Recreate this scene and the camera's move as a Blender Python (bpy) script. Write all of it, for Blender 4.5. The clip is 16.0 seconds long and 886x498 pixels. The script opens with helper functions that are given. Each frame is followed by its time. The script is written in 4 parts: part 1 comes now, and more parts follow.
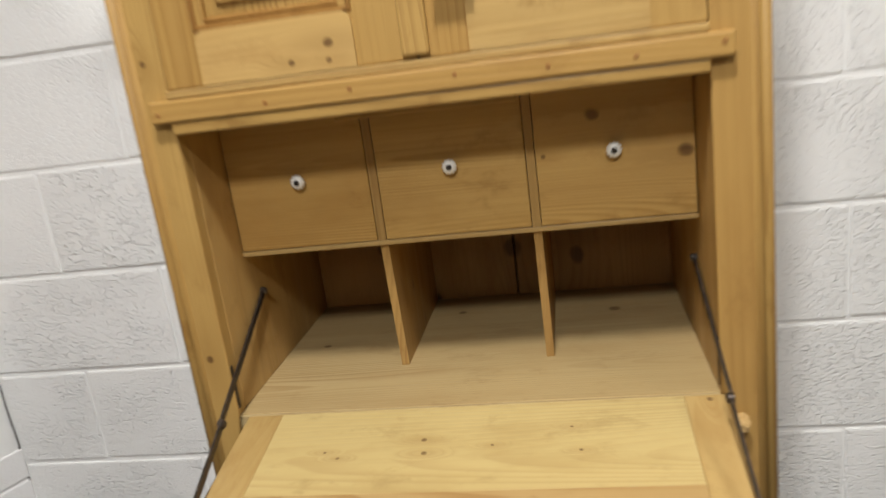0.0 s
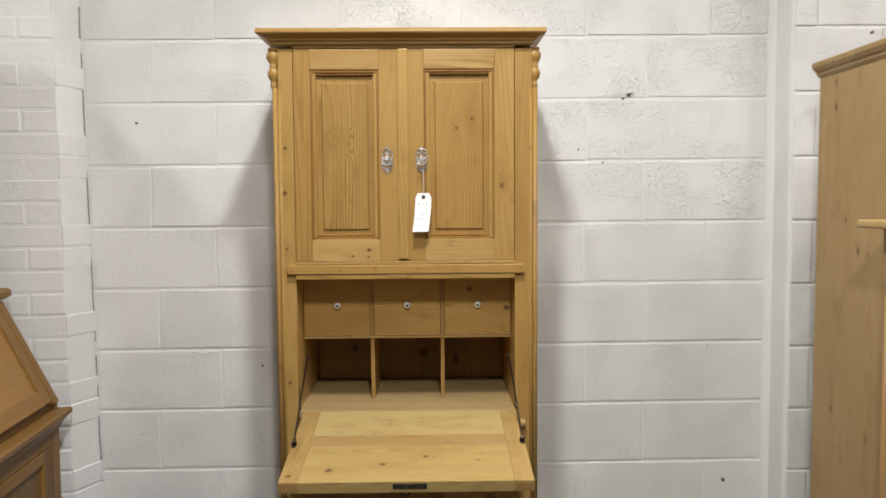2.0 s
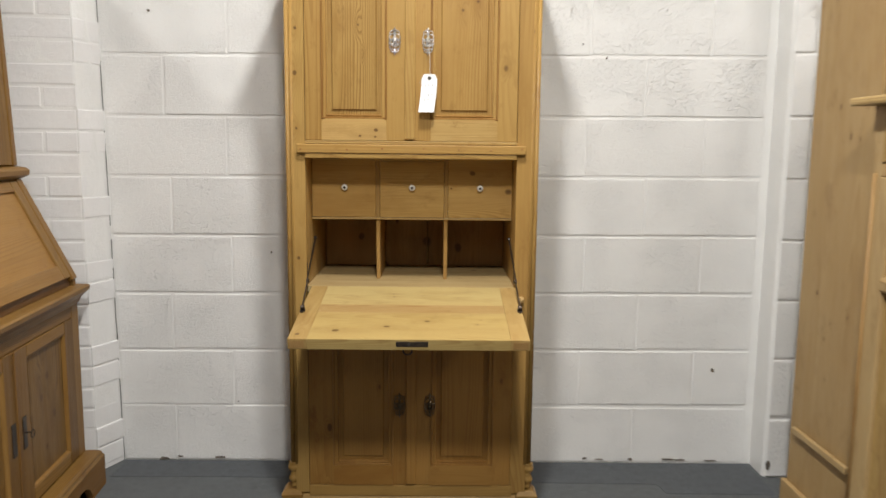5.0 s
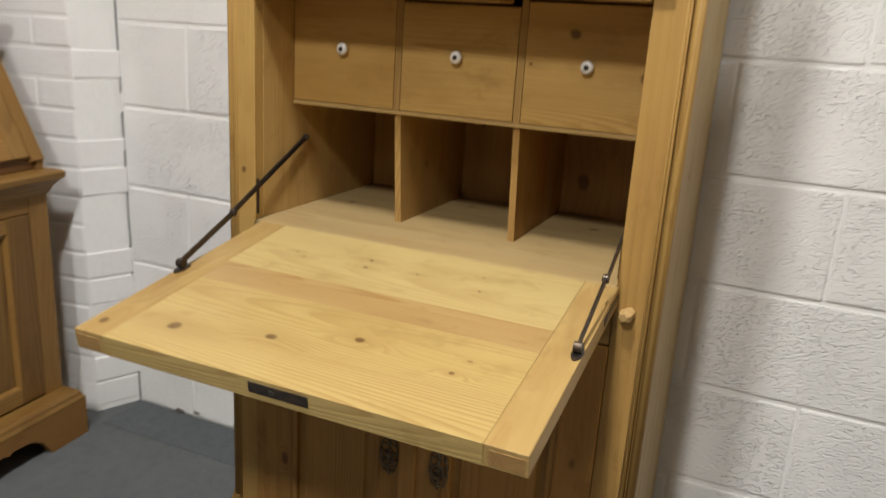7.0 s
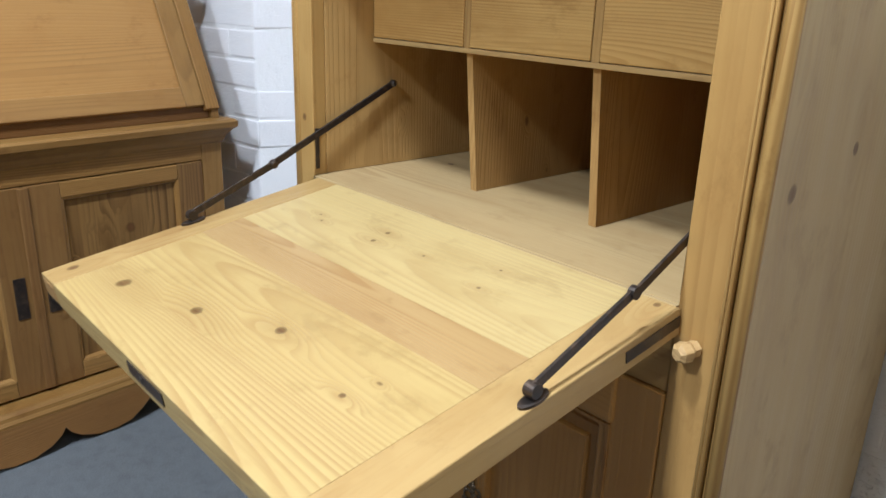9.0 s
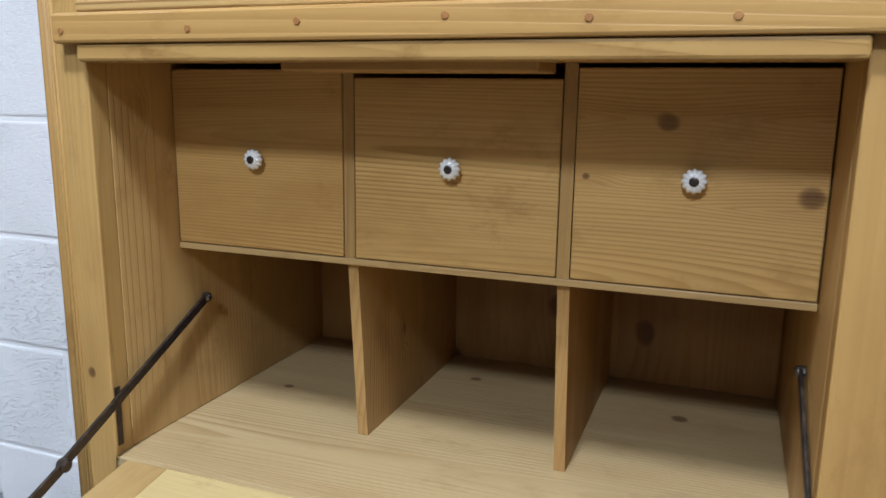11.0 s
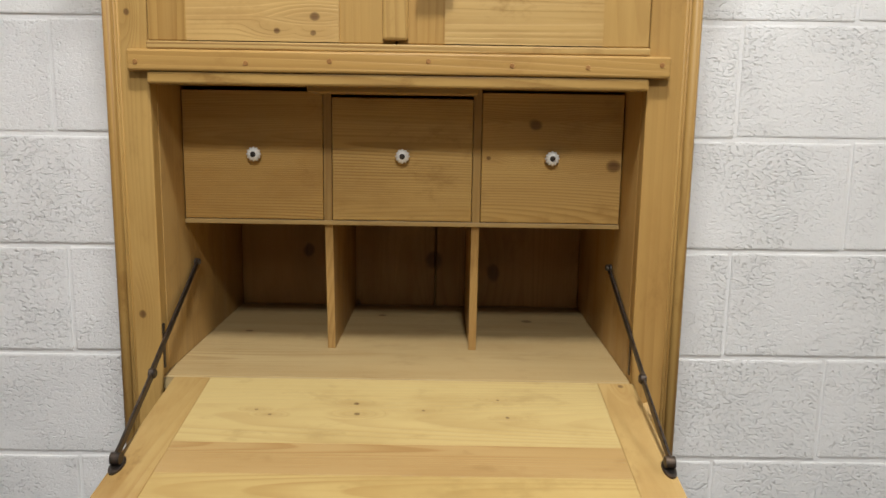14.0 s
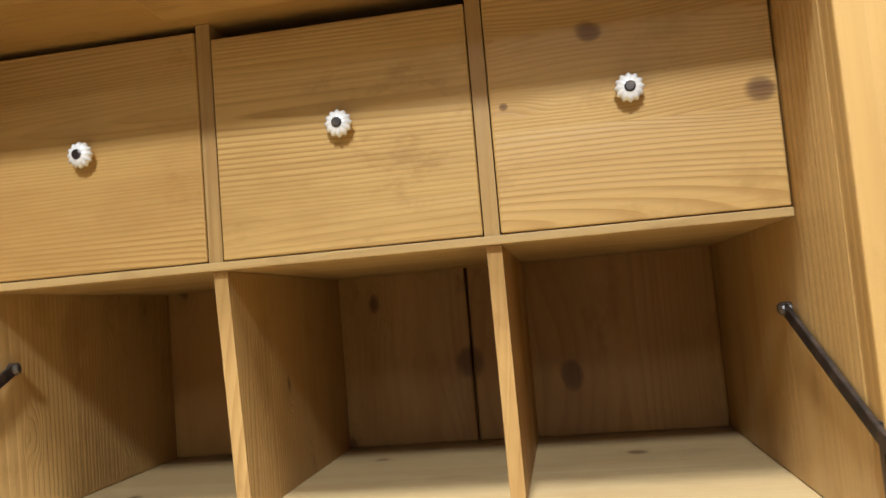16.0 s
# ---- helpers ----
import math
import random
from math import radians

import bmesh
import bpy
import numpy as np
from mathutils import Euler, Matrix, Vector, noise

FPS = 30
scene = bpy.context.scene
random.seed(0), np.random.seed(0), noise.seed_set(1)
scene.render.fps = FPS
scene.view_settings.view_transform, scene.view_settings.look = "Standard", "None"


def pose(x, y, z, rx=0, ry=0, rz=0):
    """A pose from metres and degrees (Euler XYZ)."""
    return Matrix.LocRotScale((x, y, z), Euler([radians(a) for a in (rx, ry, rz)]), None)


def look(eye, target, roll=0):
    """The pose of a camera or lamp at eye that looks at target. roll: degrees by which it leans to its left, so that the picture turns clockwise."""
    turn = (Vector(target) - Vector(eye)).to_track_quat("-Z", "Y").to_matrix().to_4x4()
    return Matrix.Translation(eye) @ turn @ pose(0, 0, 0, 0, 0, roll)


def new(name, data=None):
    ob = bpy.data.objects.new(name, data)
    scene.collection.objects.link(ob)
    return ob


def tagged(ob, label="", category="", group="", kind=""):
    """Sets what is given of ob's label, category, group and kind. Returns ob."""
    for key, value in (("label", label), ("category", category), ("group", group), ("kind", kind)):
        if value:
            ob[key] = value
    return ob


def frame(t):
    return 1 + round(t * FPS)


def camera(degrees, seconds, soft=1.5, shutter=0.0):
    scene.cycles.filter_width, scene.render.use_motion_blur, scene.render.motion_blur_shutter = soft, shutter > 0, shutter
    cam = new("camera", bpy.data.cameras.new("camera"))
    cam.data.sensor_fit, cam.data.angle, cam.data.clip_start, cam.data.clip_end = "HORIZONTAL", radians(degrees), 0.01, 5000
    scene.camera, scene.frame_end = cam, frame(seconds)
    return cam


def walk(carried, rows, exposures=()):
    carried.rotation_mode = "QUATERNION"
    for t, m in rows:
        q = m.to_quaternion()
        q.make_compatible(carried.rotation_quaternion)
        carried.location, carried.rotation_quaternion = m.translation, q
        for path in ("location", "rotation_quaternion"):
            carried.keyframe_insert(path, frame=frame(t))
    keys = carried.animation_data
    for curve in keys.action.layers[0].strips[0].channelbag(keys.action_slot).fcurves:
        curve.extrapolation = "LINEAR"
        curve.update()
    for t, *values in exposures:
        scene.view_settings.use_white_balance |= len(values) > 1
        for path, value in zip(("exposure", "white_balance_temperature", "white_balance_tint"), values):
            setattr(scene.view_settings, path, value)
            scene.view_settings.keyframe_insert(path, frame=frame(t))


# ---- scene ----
cam = camera(60.3, 16.0, shutter=0.5)
PATH = [
    (0, (0.167, -0.934, 1.284), (-0.181, 0.963, 0.755), -7.6),
    (0.5, (0.188, -1.322, 1.35), (-0.081, 0.627, 0.994), -4.3),
    (1, (0.115, -1.712, 1.394), (0.005, 0.271, 1.153), -1.5),
    (1.5, (0.119, -2.043, 1.416), (0.074, -0.051, 1.245), -0.8),
    (2, (0.078, -2.317, 1.444), (0.109, -0.321, 1.318), -0.4),
    (2.5, (0.014, -2.586, 1.442), (0.081, -0.592, 1.303), -0.2),
    (3, (0.05, -2.773, 1.368), (0.131, -0.783, 1.189), 0.0),
    (3.5, (0.072, -2.903, 1.303), (0.166, -0.916, 1.09), 0.3),
    (4, (0.064, -2.887, 1.273), (0.154, -0.902, 1.04), 0.4),
    (6.5, (0.346, -1.313, 1.197), (-0.123, 0.582, 0.764), 2.6),
    (7, (0.522, -1.109, 1.153), (-0.238, 0.658, 0.604), 3.6),
    (7.5, (0.621, -0.904, 1.106), (-0.441, 0.666, 0.468), 3.6),
    (8, (0.692, -0.731, 1.09), (-0.595, 0.643, 0.417), 3.2),
    (8.5, (0.705, -0.674, 1.087), (-0.69, 0.593, 0.417), 2.5),
    (9, (0.696, -0.644, 1.091), (-0.71, 0.623, 0.443), 1.9),
    (9.5, (0.622, -0.59, 1.105), (-0.712, 0.775, 0.509), 1.6),
    (10, (0.478, -0.483, 1.147), (-0.704, 1.052, 0.65), 1.3),
    (12.5, (0.112, -0.938, 1.192), (0.079, 1.022, 0.799), 0.9),
    (13, (0.092, -1.042, 1.169), (0.111, 0.922, 0.795), 0.8),
    (13.5, (0.069, -1.063, 1.17), (0.1, 0.904, 0.81), 0.9),
    (14, (0.062, -1.043, 1.165), (0.064, 0.929, 0.833), 0.9),
    (14.5, (0.076, -0.946, 1.154), (0.013, 1.036, 0.889), 0.7),
    (15, (0.105, -0.705, 1.075), (-0.081, 1.285, 1.0), -0.9),
    (15.5, (0.145, -0.542, 0.959), (-0.096, 1.442, 1.039), -2.9),
    (16, (0.162, -0.466, 0.96), (-0.137, 1.505, 1.112), -4.8),
]
EXPOSURES = [(0, 0.25, 6300, 10), (0.7, 0.1, 6400, 10), (1.5, -0.08, 6400, 10), (2.5, 0.05, 6400, 10), (4, 0.2, 6500, 10), (6.5, 0.06, 6400, 10), (7.5, 0.45, 6500, 10), (8.3, 0.6, 5800, 10), (9, 0.65, 5300, 10), (10, 0.6, 5100, 10), (12.5, 0.25, 5700, 10), (13, 0.2, 6100, 10), (14.5, 0.18, 6300, 10), (15, 0.35, 6900, 10), (15.5, 1.0, 6750, 10), (16, 1.42, 5650, 10)]
walk(cam, [(t, look(eye, target, roll)) for t, eye, target, roll in PATH], EXPOSURES)

# ---- world and lamps ----
world = bpy.data.worlds.new("world")
scene.world = world
world.use_nodes = True
world.node_tree.nodes["Background"].inputs[0].default_value = (0.9, 0.95, 1.0, 1)
world.node_tree.nodes["Background"].inputs[1].default_value = 0.03


def lamp(x, y, z, sx, sy, watts, colour=(1.0, 0.985, 0.945)):
    data = bpy.data.lights.new("ceiling_lamp", "AREA")
    data.shape, data.size, data.size_y, data.energy, data.color = "RECTANGLE", sx, sy, watts, colour
    ob = new("ceiling_lamp", data)
    ob.matrix_world = pose(x, y, z)
    return ob


# None in view: two placed from cast shadows, last three added as fill.
LAMPS = [(0.055, -1.02, 3.05, 0.14, 0.22, 49), (0.2, -2.4, 2.9, 0.14, 0.4, 66), (0.2, -4.9, 2.9, 0.2, 1.0, 20), (2.6, -0.9, 3.05, 0.2, 1.0, 36), (-2.4, -0.9, 3.05, 0.2, 1.0, 25)]
for row in LAMPS:
    lamp(*row)


# ---- materials ----
def tree_of(name):
    m = bpy.data.materials.new(name)
    m.use_nodes = True
    t = m.node_tree
    return m, t, t.nodes["Principled BSDF"]


def node(t, kind, **values):
    n = t.nodes.new(kind)
    for key, value in values.items():
        if key == "op":
            n.operation = value
        elif key == "data":
            n.data_type = value
        else:
            n.inputs[int(key[1:])].default_value = value
    return n


def math_node(t, op, a, b=None, clamp=False):
    n = t.nodes.new("ShaderNodeMath")
    n.operation, n.use_clamp = op, clamp
    for i, v in enumerate((a, b)):
        if v is None:
            continue
        if isinstance(v, (int, float)):
            n.inputs[i].default_value = v
        else:
            t.links.new(v, n.inputs[i])
    return n.outputs[0]


def vec_node(t, op, a, b):
    n = t.nodes.new("ShaderNodeVectorMath")
    n.operation = op
    for i, v in enumerate((a, b)):
        if isinstance(v, (tuple, list)):
            n.inputs[i].default_value = v
        else:
            t.links.new(v, n.inputs[i])
    return n


def mix_colour(t, f, a, b):
    n = t.nodes.new("ShaderNodeMix")
    n.data_type = "RGBA"
    for i, v in ((0, f), (6, a), (7, b)):
        if isinstance(v, (int, float)):
            n.inputs[i].default_value = v
        elif isinstance(v, tuple):
            n.inputs[i].default_value = (*v, 1)
        else:
            t.links.new(v, n.inputs[i])
    return n.outputs[2]


def ramp(t, value, lo, hi, a=0.0, b=1.0):
    n = t.nodes.new("ShaderNodeMapRange")
    n.interpolation_type = "SMOOTHSTEP"
    t.links.new(value, n.inputs[0])
    for i, v in enumerate((lo, hi, a, b)):
        n.inputs[i + 1].default_value = v
    return n.outputs[0]


def noise_of(t, vector, scale, detail=2.0, rough=0.5):
    n = t.nodes.new("ShaderNodeTexNoise")
    t.links.new(vector, n.inputs["Vector"])
    n.inputs["Scale"].default_value, n.inputs["Detail"].default_value, n.inputs["Roughness"].default_value = scale, detail, rough
    return n.outputs[0]


def bump(t, shader, height, strength, distance):
    n = t.nodes.new("ShaderNodeBump")
    n.inputs["Strength"].default_value, n.inputs["Distance"].default_value = strength, distance
    t.links.new(height, n.inputs["Height"])
    t.links.new(n.outputs[0], shader.inputs["Normal"])


PINES = {}


def pine(axis, base=(0.375, 0.23, 0.071), dark=(0.165, 0.08, 0.02), knots=0.25, rings=7.0, contrast=0.62, gloss=0.42, at=(), lines=70.0):
    """Waxed pine whose grain runs along axis; at: places and radii of single knots."""
    base, dark = (0.97 * base[0], 0.975 * base[1], 0.95 * base[2]), (dark[0], 0.96 * dark[1], 0.85 * dark[2])
    key = (axis, base, dark, knots, rings, contrast, gloss, tuple(at), lines)
    if key in PINES:
        return PINES[key]
    m, t, sh = tree_of("pine_" + axis)
    where = t.nodes.new("ShaderNodeTexCoord").outputs["Object"]
    rnd = t.nodes.new("ShaderNodeObjectInfo").outputs["Random"]
    shift = vec_node(t, "SCALE", (3.1, 7.7, 5.3), (0, 0, 0))
    t.links.new(math_node(t, "MULTIPLY", rnd, 9.0), shift.inputs["Scale"])
    p = vec_node(t, "ADD", where, shift.outputs[0]).outputs[0]
    i = "xyz".index(axis)

    def along(k):
        v = [1.0, 1.0, 1.0]
        v[i] = k
        return tuple(v)
    wob = noise_of(t, vec_node(t, "MULTIPLY", p, along(0.5)).outputs[0], 45.0, 2.0, 0.5)
    wobble = ramp(t, wob, 0.2, 0.8, 0.75, 1.25)
    vor = t.nodes.new("ShaderNodeTexVoronoi")
    t.links.new(vec_node(t, "MULTIPLY", p, along(0.5)).outputs[0], vor.inputs["Vector"])
    vor.inputs["Scale"].default_value = 16.0
    d = math_node(t, "DIVIDE", vor.outputs["Distance"], 16.0)
    pick = t.nodes.new("ShaderNodeSeparateColor")
    t.links.new(vor.outputs["Color"], pick.inputs[0])
    few = math_node(t, "LESS_THAN", pick.outputs[0], knots)
    size = math_node(t, "MULTIPLY_ADD", pick.outputs[1], 0.0055)
    size.node.inputs[2].default_value = 0.0025
    rel = math_node(t, "MULTIPLY", math_node(t, "DIVIDE", d, size), wobble)
    kn = math_node(t, "MULTIPLY", ramp(t, rel, 0.25, 1.2, 0.9, 0), few)
    halo = math_node(t, "MULTIPLY", ramp(t, rel, 0.6, 3.6, 1, 0), few)
    for x, y, z, r in at:
        off = vec_node(t, "SUBTRACT", where, (x, y, z)).outputs[0]
        n = vec_node(t, "LENGTH", vec_node(t, "MULTIPLY", off, along(0.85)).outputs[0], (0, 0, 0))
        rel = math_node(t, "MULTIPLY", math_node(t, "DIVIDE", n.outputs["Value"], r), wobble)
        n = vec_node(t, "LENGTH", vec_node(t, "MULTIPLY", off, along(0.3)).outputs[0], (0, 0, 0))
        far = math_node(t, "DIVIDE", n.outputs["Value"], r)
        kn = math_node(t, "MAXIMUM", kn, ramp(t, rel, 0.35, 1.2, 0.95, 0))
        halo = math_node(t, "MAXIMUM", halo, ramp(t, far, 0.5, 4.5, 1, 0))
    # growth rings round a pith that wanders under the board's face: arches in the middle, straight lines beside them
    cross = [0.8, 1.0, 1.0]
    cross[i] = 0.0
    flat = vec_node(t, "DOT_PRODUCT", p, tuple(cross)).outputs["Value"]
    drift = noise_of(t, vec_node(t, "MULTIPLY", p, along(0.07)).outputs[0], 13.0, 2.0, 0.5)
    flat = math_node(t, "ADD", flat, ramp(t, drift, 0.2, 0.8, -0.009, 0.009))
    cu = math_node(t, "PINGPONG", flat, 0.078)
    n1 = noise_of(t, vec_node(t, "MULTIPLY", p, along(0.13)).outputs[0], 3.6, 1.0, 0.4)
    depth = ramp(t, n1, 0.25, 0.75, 0.0, 0.055 + 0.004 * rings)
    r2 = math_node(t, "ADD", math_node(t, "MULTIPLY", cu, cu), math_node(t, "MULTIPLY", depth, depth))
    phase = math_node(t, "MULTIPLY", math_node(t, "SQRT", r2), lines * 2.3)
    phase = math_node(t, "ADD", phase, math_node(t, "MULTIPLY", halo, 2.3))
    saw = math_node(t, "FRACT", phase)
    ring = math_node(t, "MULTIPLY", ramp(t, saw, 0.30, 0.90), ramp(t, saw, 0.90, 1.0, 1, 0))
    fine = noise_of(t, vec_node(t, "MULTIPLY", p, along(0.02)).outputs[0], 260.0, 3.0, 0.6)
    mid = noise_of(t, vec_node(t, "MULTIPLY", p, along(0.08)).outputs[0], 24.0, 3.0, 0.6)
    broad = noise_of(t, vec_node(t, "MULTIPLY", p, along(0.5)).outputs[0], 4.5, 3.0, 0.6)
    show = ramp(t, noise_of(t, vec_node(t, "MULTIPLY", p, along(0.2)).outputs[0], 8.0, 1.0, 0.5), 0.36, 0.66, 0.18, 1.0)
    f = math_node(t, "ADD", math_node(t, "MULTIPLY", math_node(t, "MULTIPLY", ring, show), contrast * 0.98), math_node(t, "MULTIPLY", ramp(t, fine, 0.35, 0.7), contrast * 0.22))
    f = math_node(t, "ADD", f, math_node(t, "MULTIPLY", ramp(t, mid, 0.42, 0.75), contrast * 0.2), True)
    pores = math_node(t, "MULTIPLY", ramp(t, fine, 0.58, 0.65), ramp(t, drift, 0.4, 0.6, 0.3, 1.0))
    col = mix_colour(t, f, base, dark)
    col = mix_colour(t, math_node(t, "MULTIPLY", pores, 0.3 * contrast), col, dark)
    tone = (0.80 * base[0], 0.73 * base[1], 0.62 * base[2])
    col = mix_colour(t, math_node(t, "MULTIPLY", ramp(t, broad, 0.42, 0.66), 0.6), col, tone)
    patina = noise_of(t, vec_node(t, "MULTIPLY", p, along(0.35)).outputs[0], 11.0, 5.0, 0.65)
    deep = (0.58 * base[0], 0.46 * base[1], 0.34 * base[2])
    col = mix_colour(t, math_node(t, "MULTIPLY", ramp(t, patina, 0.47, 0.70), 0.6), col, deep)
    smudge = noise_of(t, vec_node(t, "MULTIPLY", p, along(0.6)).outputs[0], 16.0, 6.0, 0.7)
    col = mix_colour(t, math_node(t, "MULTIPLY", ramp(t, smudge, 0.55, 0.68), 0.55), col, (0.40 * base[0], 0.30 * base[1], 0.22 * base[2]))
    pale = tuple(min(1, 1.25 * c + 0.008) for c in base)
    warm = (0.94 * base[0], 0.80 * base[1], 0.66 * base[2])
    other = math_node(t, "FRACT", math_node(t, "MULTIPLY", rnd, 7.31))
    col = mix_colour(t, math_node(t, "MULTIPLY", rnd, 0.45), col, pale)
    col = mix_colour(t, math_node(t, "MULTIPLY", other, 0.4), col, warm)
    col = mix_colour(t, math_node(t, "MULTIPLY", halo, 0.22), col, dark)
    rim = math_node(t, "SUBTRACT", 1.0, kn)
    col = mix_colour(t, math_node(t, "MULTIPLY", kn, ramp(t, fine, 0.3, 0.7, 0.7, 0.95)), col, (0.095, 0.04, 0.013))
    edge = math_node(t, "MULTIPLY", math_node(t, "MULTIPLY", kn, rim), 1.3)
    col = mix_colour(t, math_node(t, "MINIMUM", edge, 0.75), col, (0.03, 0.012, 0.004))
    sh.inputs["Specular IOR Level"].default_value = 0.18
    sh.inputs["Coat Weight"].default_value, sh.inputs["Coat Roughness"].default_value = 0.08, 0.3
    t.links.new(col, sh.inputs["Base Color"])
    t.links.new(ramp(t, mid, 0.2, 0.8, gloss - 0.06, gloss + 0.14), sh.inputs["Roughness"])
    bump(t, sh, math_node(t, "ADD", math_node(t, "MULTIPLY", fine, 0.5), math_node(t, "MULTIPLY", ring, -0.5)), 0.45, 0.0008)
    PINES[key] = m
    return m


def plain(name, colour, rough=0.5, metal=0.0, wear=None, scale=60.0, relief=0.0003):
    m, t, sh = tree_of(name)
    where = t.nodes.new("ShaderNodeTexCoord").outputs["Object"]
    n = noise_of(t, where, scale, 4.0, 0.6)
    other = wear or tuple(0.7 * c for c in colour)
    t.links.new(mix_colour(t, ramp(t, n, 0.4, 0.75), colour, other), sh.inputs["Base Color"])
    t.links.new(ramp(t, n, 0.2, 0.8, max(0.05, rough - 0.1), rough + 0.1), sh.inputs["Roughness"])
    sh.inputs["Metallic"].default_value = metal
    bump(t, sh, n, 0.4, relief)
    return m


def painted_masonry(name, colour, pits, relief):
    m, t, sh = tree_of(name)
    where = t.nodes.new("ShaderNodeTexCoord").outputs["Object"]
    rnd = t.nodes.new("ShaderNodeObjectInfo").outputs["Random"]
    shift = vec_node(t, "SCALE", (5.1, 2.7, 8.3), (0, 0, 0))
    t.links.new(math_node(t, "MULTIPLY", rnd, 11.0), shift.inputs["Scale"])
    p = vec_node(t, "ADD", where, shift.outputs[0]).outputs[0]
    big = noise_of(t, p, 6.0, 3.0)
    mid = noise_of(t, p, 42.0, 5.0, 0.65)
    grit = noise_of(t, p, 330.0, 2.0, 0.6)
    stretch = vec_node(t, "MULTIPLY", p, (0.75, 0.9, 1.15)).outputs[0]
    ragged = noise_of(t, stretch, 175.0, 3.0, 0.55)
    pit = ramp(t, ragged, 0.50, 0.72)
    deep = ramp(t, noise_of(t, stretch, 120.0, 2.0, 0.5), 0.64, 0.74)
    pit = math_node(t, "ADD", pit, math_node(t, "MULTIPLY", deep, 0.8))
    hole = math_node(t, "MULTIPLY", pit, ramp(t, noise_of(t, p, 6.0, 2.0), 0.36, 0.62, 0.3, 1.0))
    col = mix_colour(t, math_node(t, "MULTIPLY", ramp(t, big, 0.35, 0.75), 0.5), colour, tuple(0.9 * c for c in colour))
    speck = ramp(t, noise_of(t, p, 33.0, 1.0), 0.83, 0.85)
    col = mix_colour(t, math_node(t, "MULTIPLY", speck, 0.7), col, (0.12, 0.11, 0.10))
    col = mix_colour(t, math_node(t, "MULTIPLY", rnd, 0.14), col, (0.70, 0.69, 0.665))
    t.links.new(col, sh.inputs["Base Color"])
    sh.inputs["Roughness"].default_value = 0.48
    h = math_node(t, "ADD", math_node(t, "MULTIPLY", mid, 0.9), math_node(t, "MULTIPLY", hole, -pits))
    h = math_node(t, "ADD", h, math_node(t, "MULTIPLY", grit, 0.28))
    h = math_node(t, "ADD", h, math_node(t, "MULTIPLY", big, 1.5))
    bump(t, sh, h, 0.75, relief)
    return m


BLOCK = painted_masonry("painted_block", (0.84, 0.83, 0.81), 1.15, 0.0034)
BRICK = painted_masonry("painted_brick", (0.84, 0.825, 0.815), 0.25, 0.002)
MORTAR = painted_masonry("painted_mortar", (0.84, 0.83, 0.81), 0.2, 0.003)
PLASTER = plain("white_plaster", (0.80, 0.79, 0.77), 0.6, 0, (0.72, 0.71, 0.69), 8.0, 0.002)
# For walls out of view; kept dark so less light bounces back.
DULL = plain("dull_unseen_wall", (0.26, 0.23, 0.20), 0.7, 0, (0.22, 0.19, 0.165), 6.0, 0.002)


def carpet_of(name, a, b):
    m, t, sh = tree_of(name)
    where = t.nodes.new("ShaderNodeTexCoord").outputs["Object"]
    speck = noise_of(t, where, 420.0, 3.0, 0.7)
    patch = noise_of(t, where, 30.0, 4.0, 0.65)
    stain = noise_of(t, where, 2.2, 4.0, 0.6)
    col = mix_colour(t, ramp(t, speck, 0.35, 0.68), a, b)
    col = mix_colour(t, math_node(t, "MULTIPLY", ramp(t, patch, 0.4, 0.75), 0.35), col, tuple(0.6 * c for c in a))
    col = mix_colour(t, math_node(t, "MULTIPLY", ramp(t, stain, 0.45, 0.75), 0.3), col, b)
    t.links.new(col, sh.inputs["Base Color"])
    sh.inputs["Roughness"].default_value = 0.95
    bump(t, sh, speck, 0.8, 0.003)
    return m


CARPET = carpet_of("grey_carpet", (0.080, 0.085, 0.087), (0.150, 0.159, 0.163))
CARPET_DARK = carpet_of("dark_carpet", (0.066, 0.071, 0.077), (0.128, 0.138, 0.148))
IRON = plain("dark_iron", (0.060, 0.050, 0.043), 0.42, 0.85, (0.12, 0.085, 0.06), 90.0)
STEEL = plain("worn_steel", (0.17, 0.155, 0.14), 0.38, 0.9, (0.07, 0.055, 0.045), 120.0)
SILVER = plain("silver_plate", (0.62, 0.60, 0.55), 0.28, 0.9, (0.28, 0.25, 0.21), 150.0)
PORCELAIN = plain("white_porcelain", (0.74, 0.715, 0.66), 0.18, 0, (0.62, 0.59, 0.53), 60.0, 0.0001)
PAPER = plain("white_card", (0.84, 0.84, 0.82), 0.7, 0, (0.80, 0.80, 0.78), 30.0, 0.0002)
INK = plain("grey_ink", (0.42, 0.42, 0.44), 0.7, 0, (0.5, 0.5, 0.52))
STRING = plain("cotton_string", (0.75, 0.72, 0.64), 0.9)
BRONZE = plain("dull_bronze", (0.20, 0.155, 0.10), 0.45, 0.8, (0.09, 0.065, 0.04), 120.0)


def glass_of():
    m, t, sh = tree_of("window_glass")
    sh.inputs["Base Color"].default_value = (0.9, 0.93, 0.92, 1)
    sh.inputs["Roughness"].default_value = 0.03
    sh.inputs["Transmission Weight"].default_value = 1.0
    sh.inputs["IOR"].default_value = 1.45
    return m


GLASS = glass_of()


# ---- building helpers ----
def mesh_of(bm, name, smooth=False):
    bmesh.ops.recalc_face_normals(bm, faces=bm.faces)
    me = bpy.data.meshes.new(name)
    bm.to_mesh(me)
    bm.free()
    if smooth:
        for poly in me.polygons:
            poly.use_smooth = True
    return me


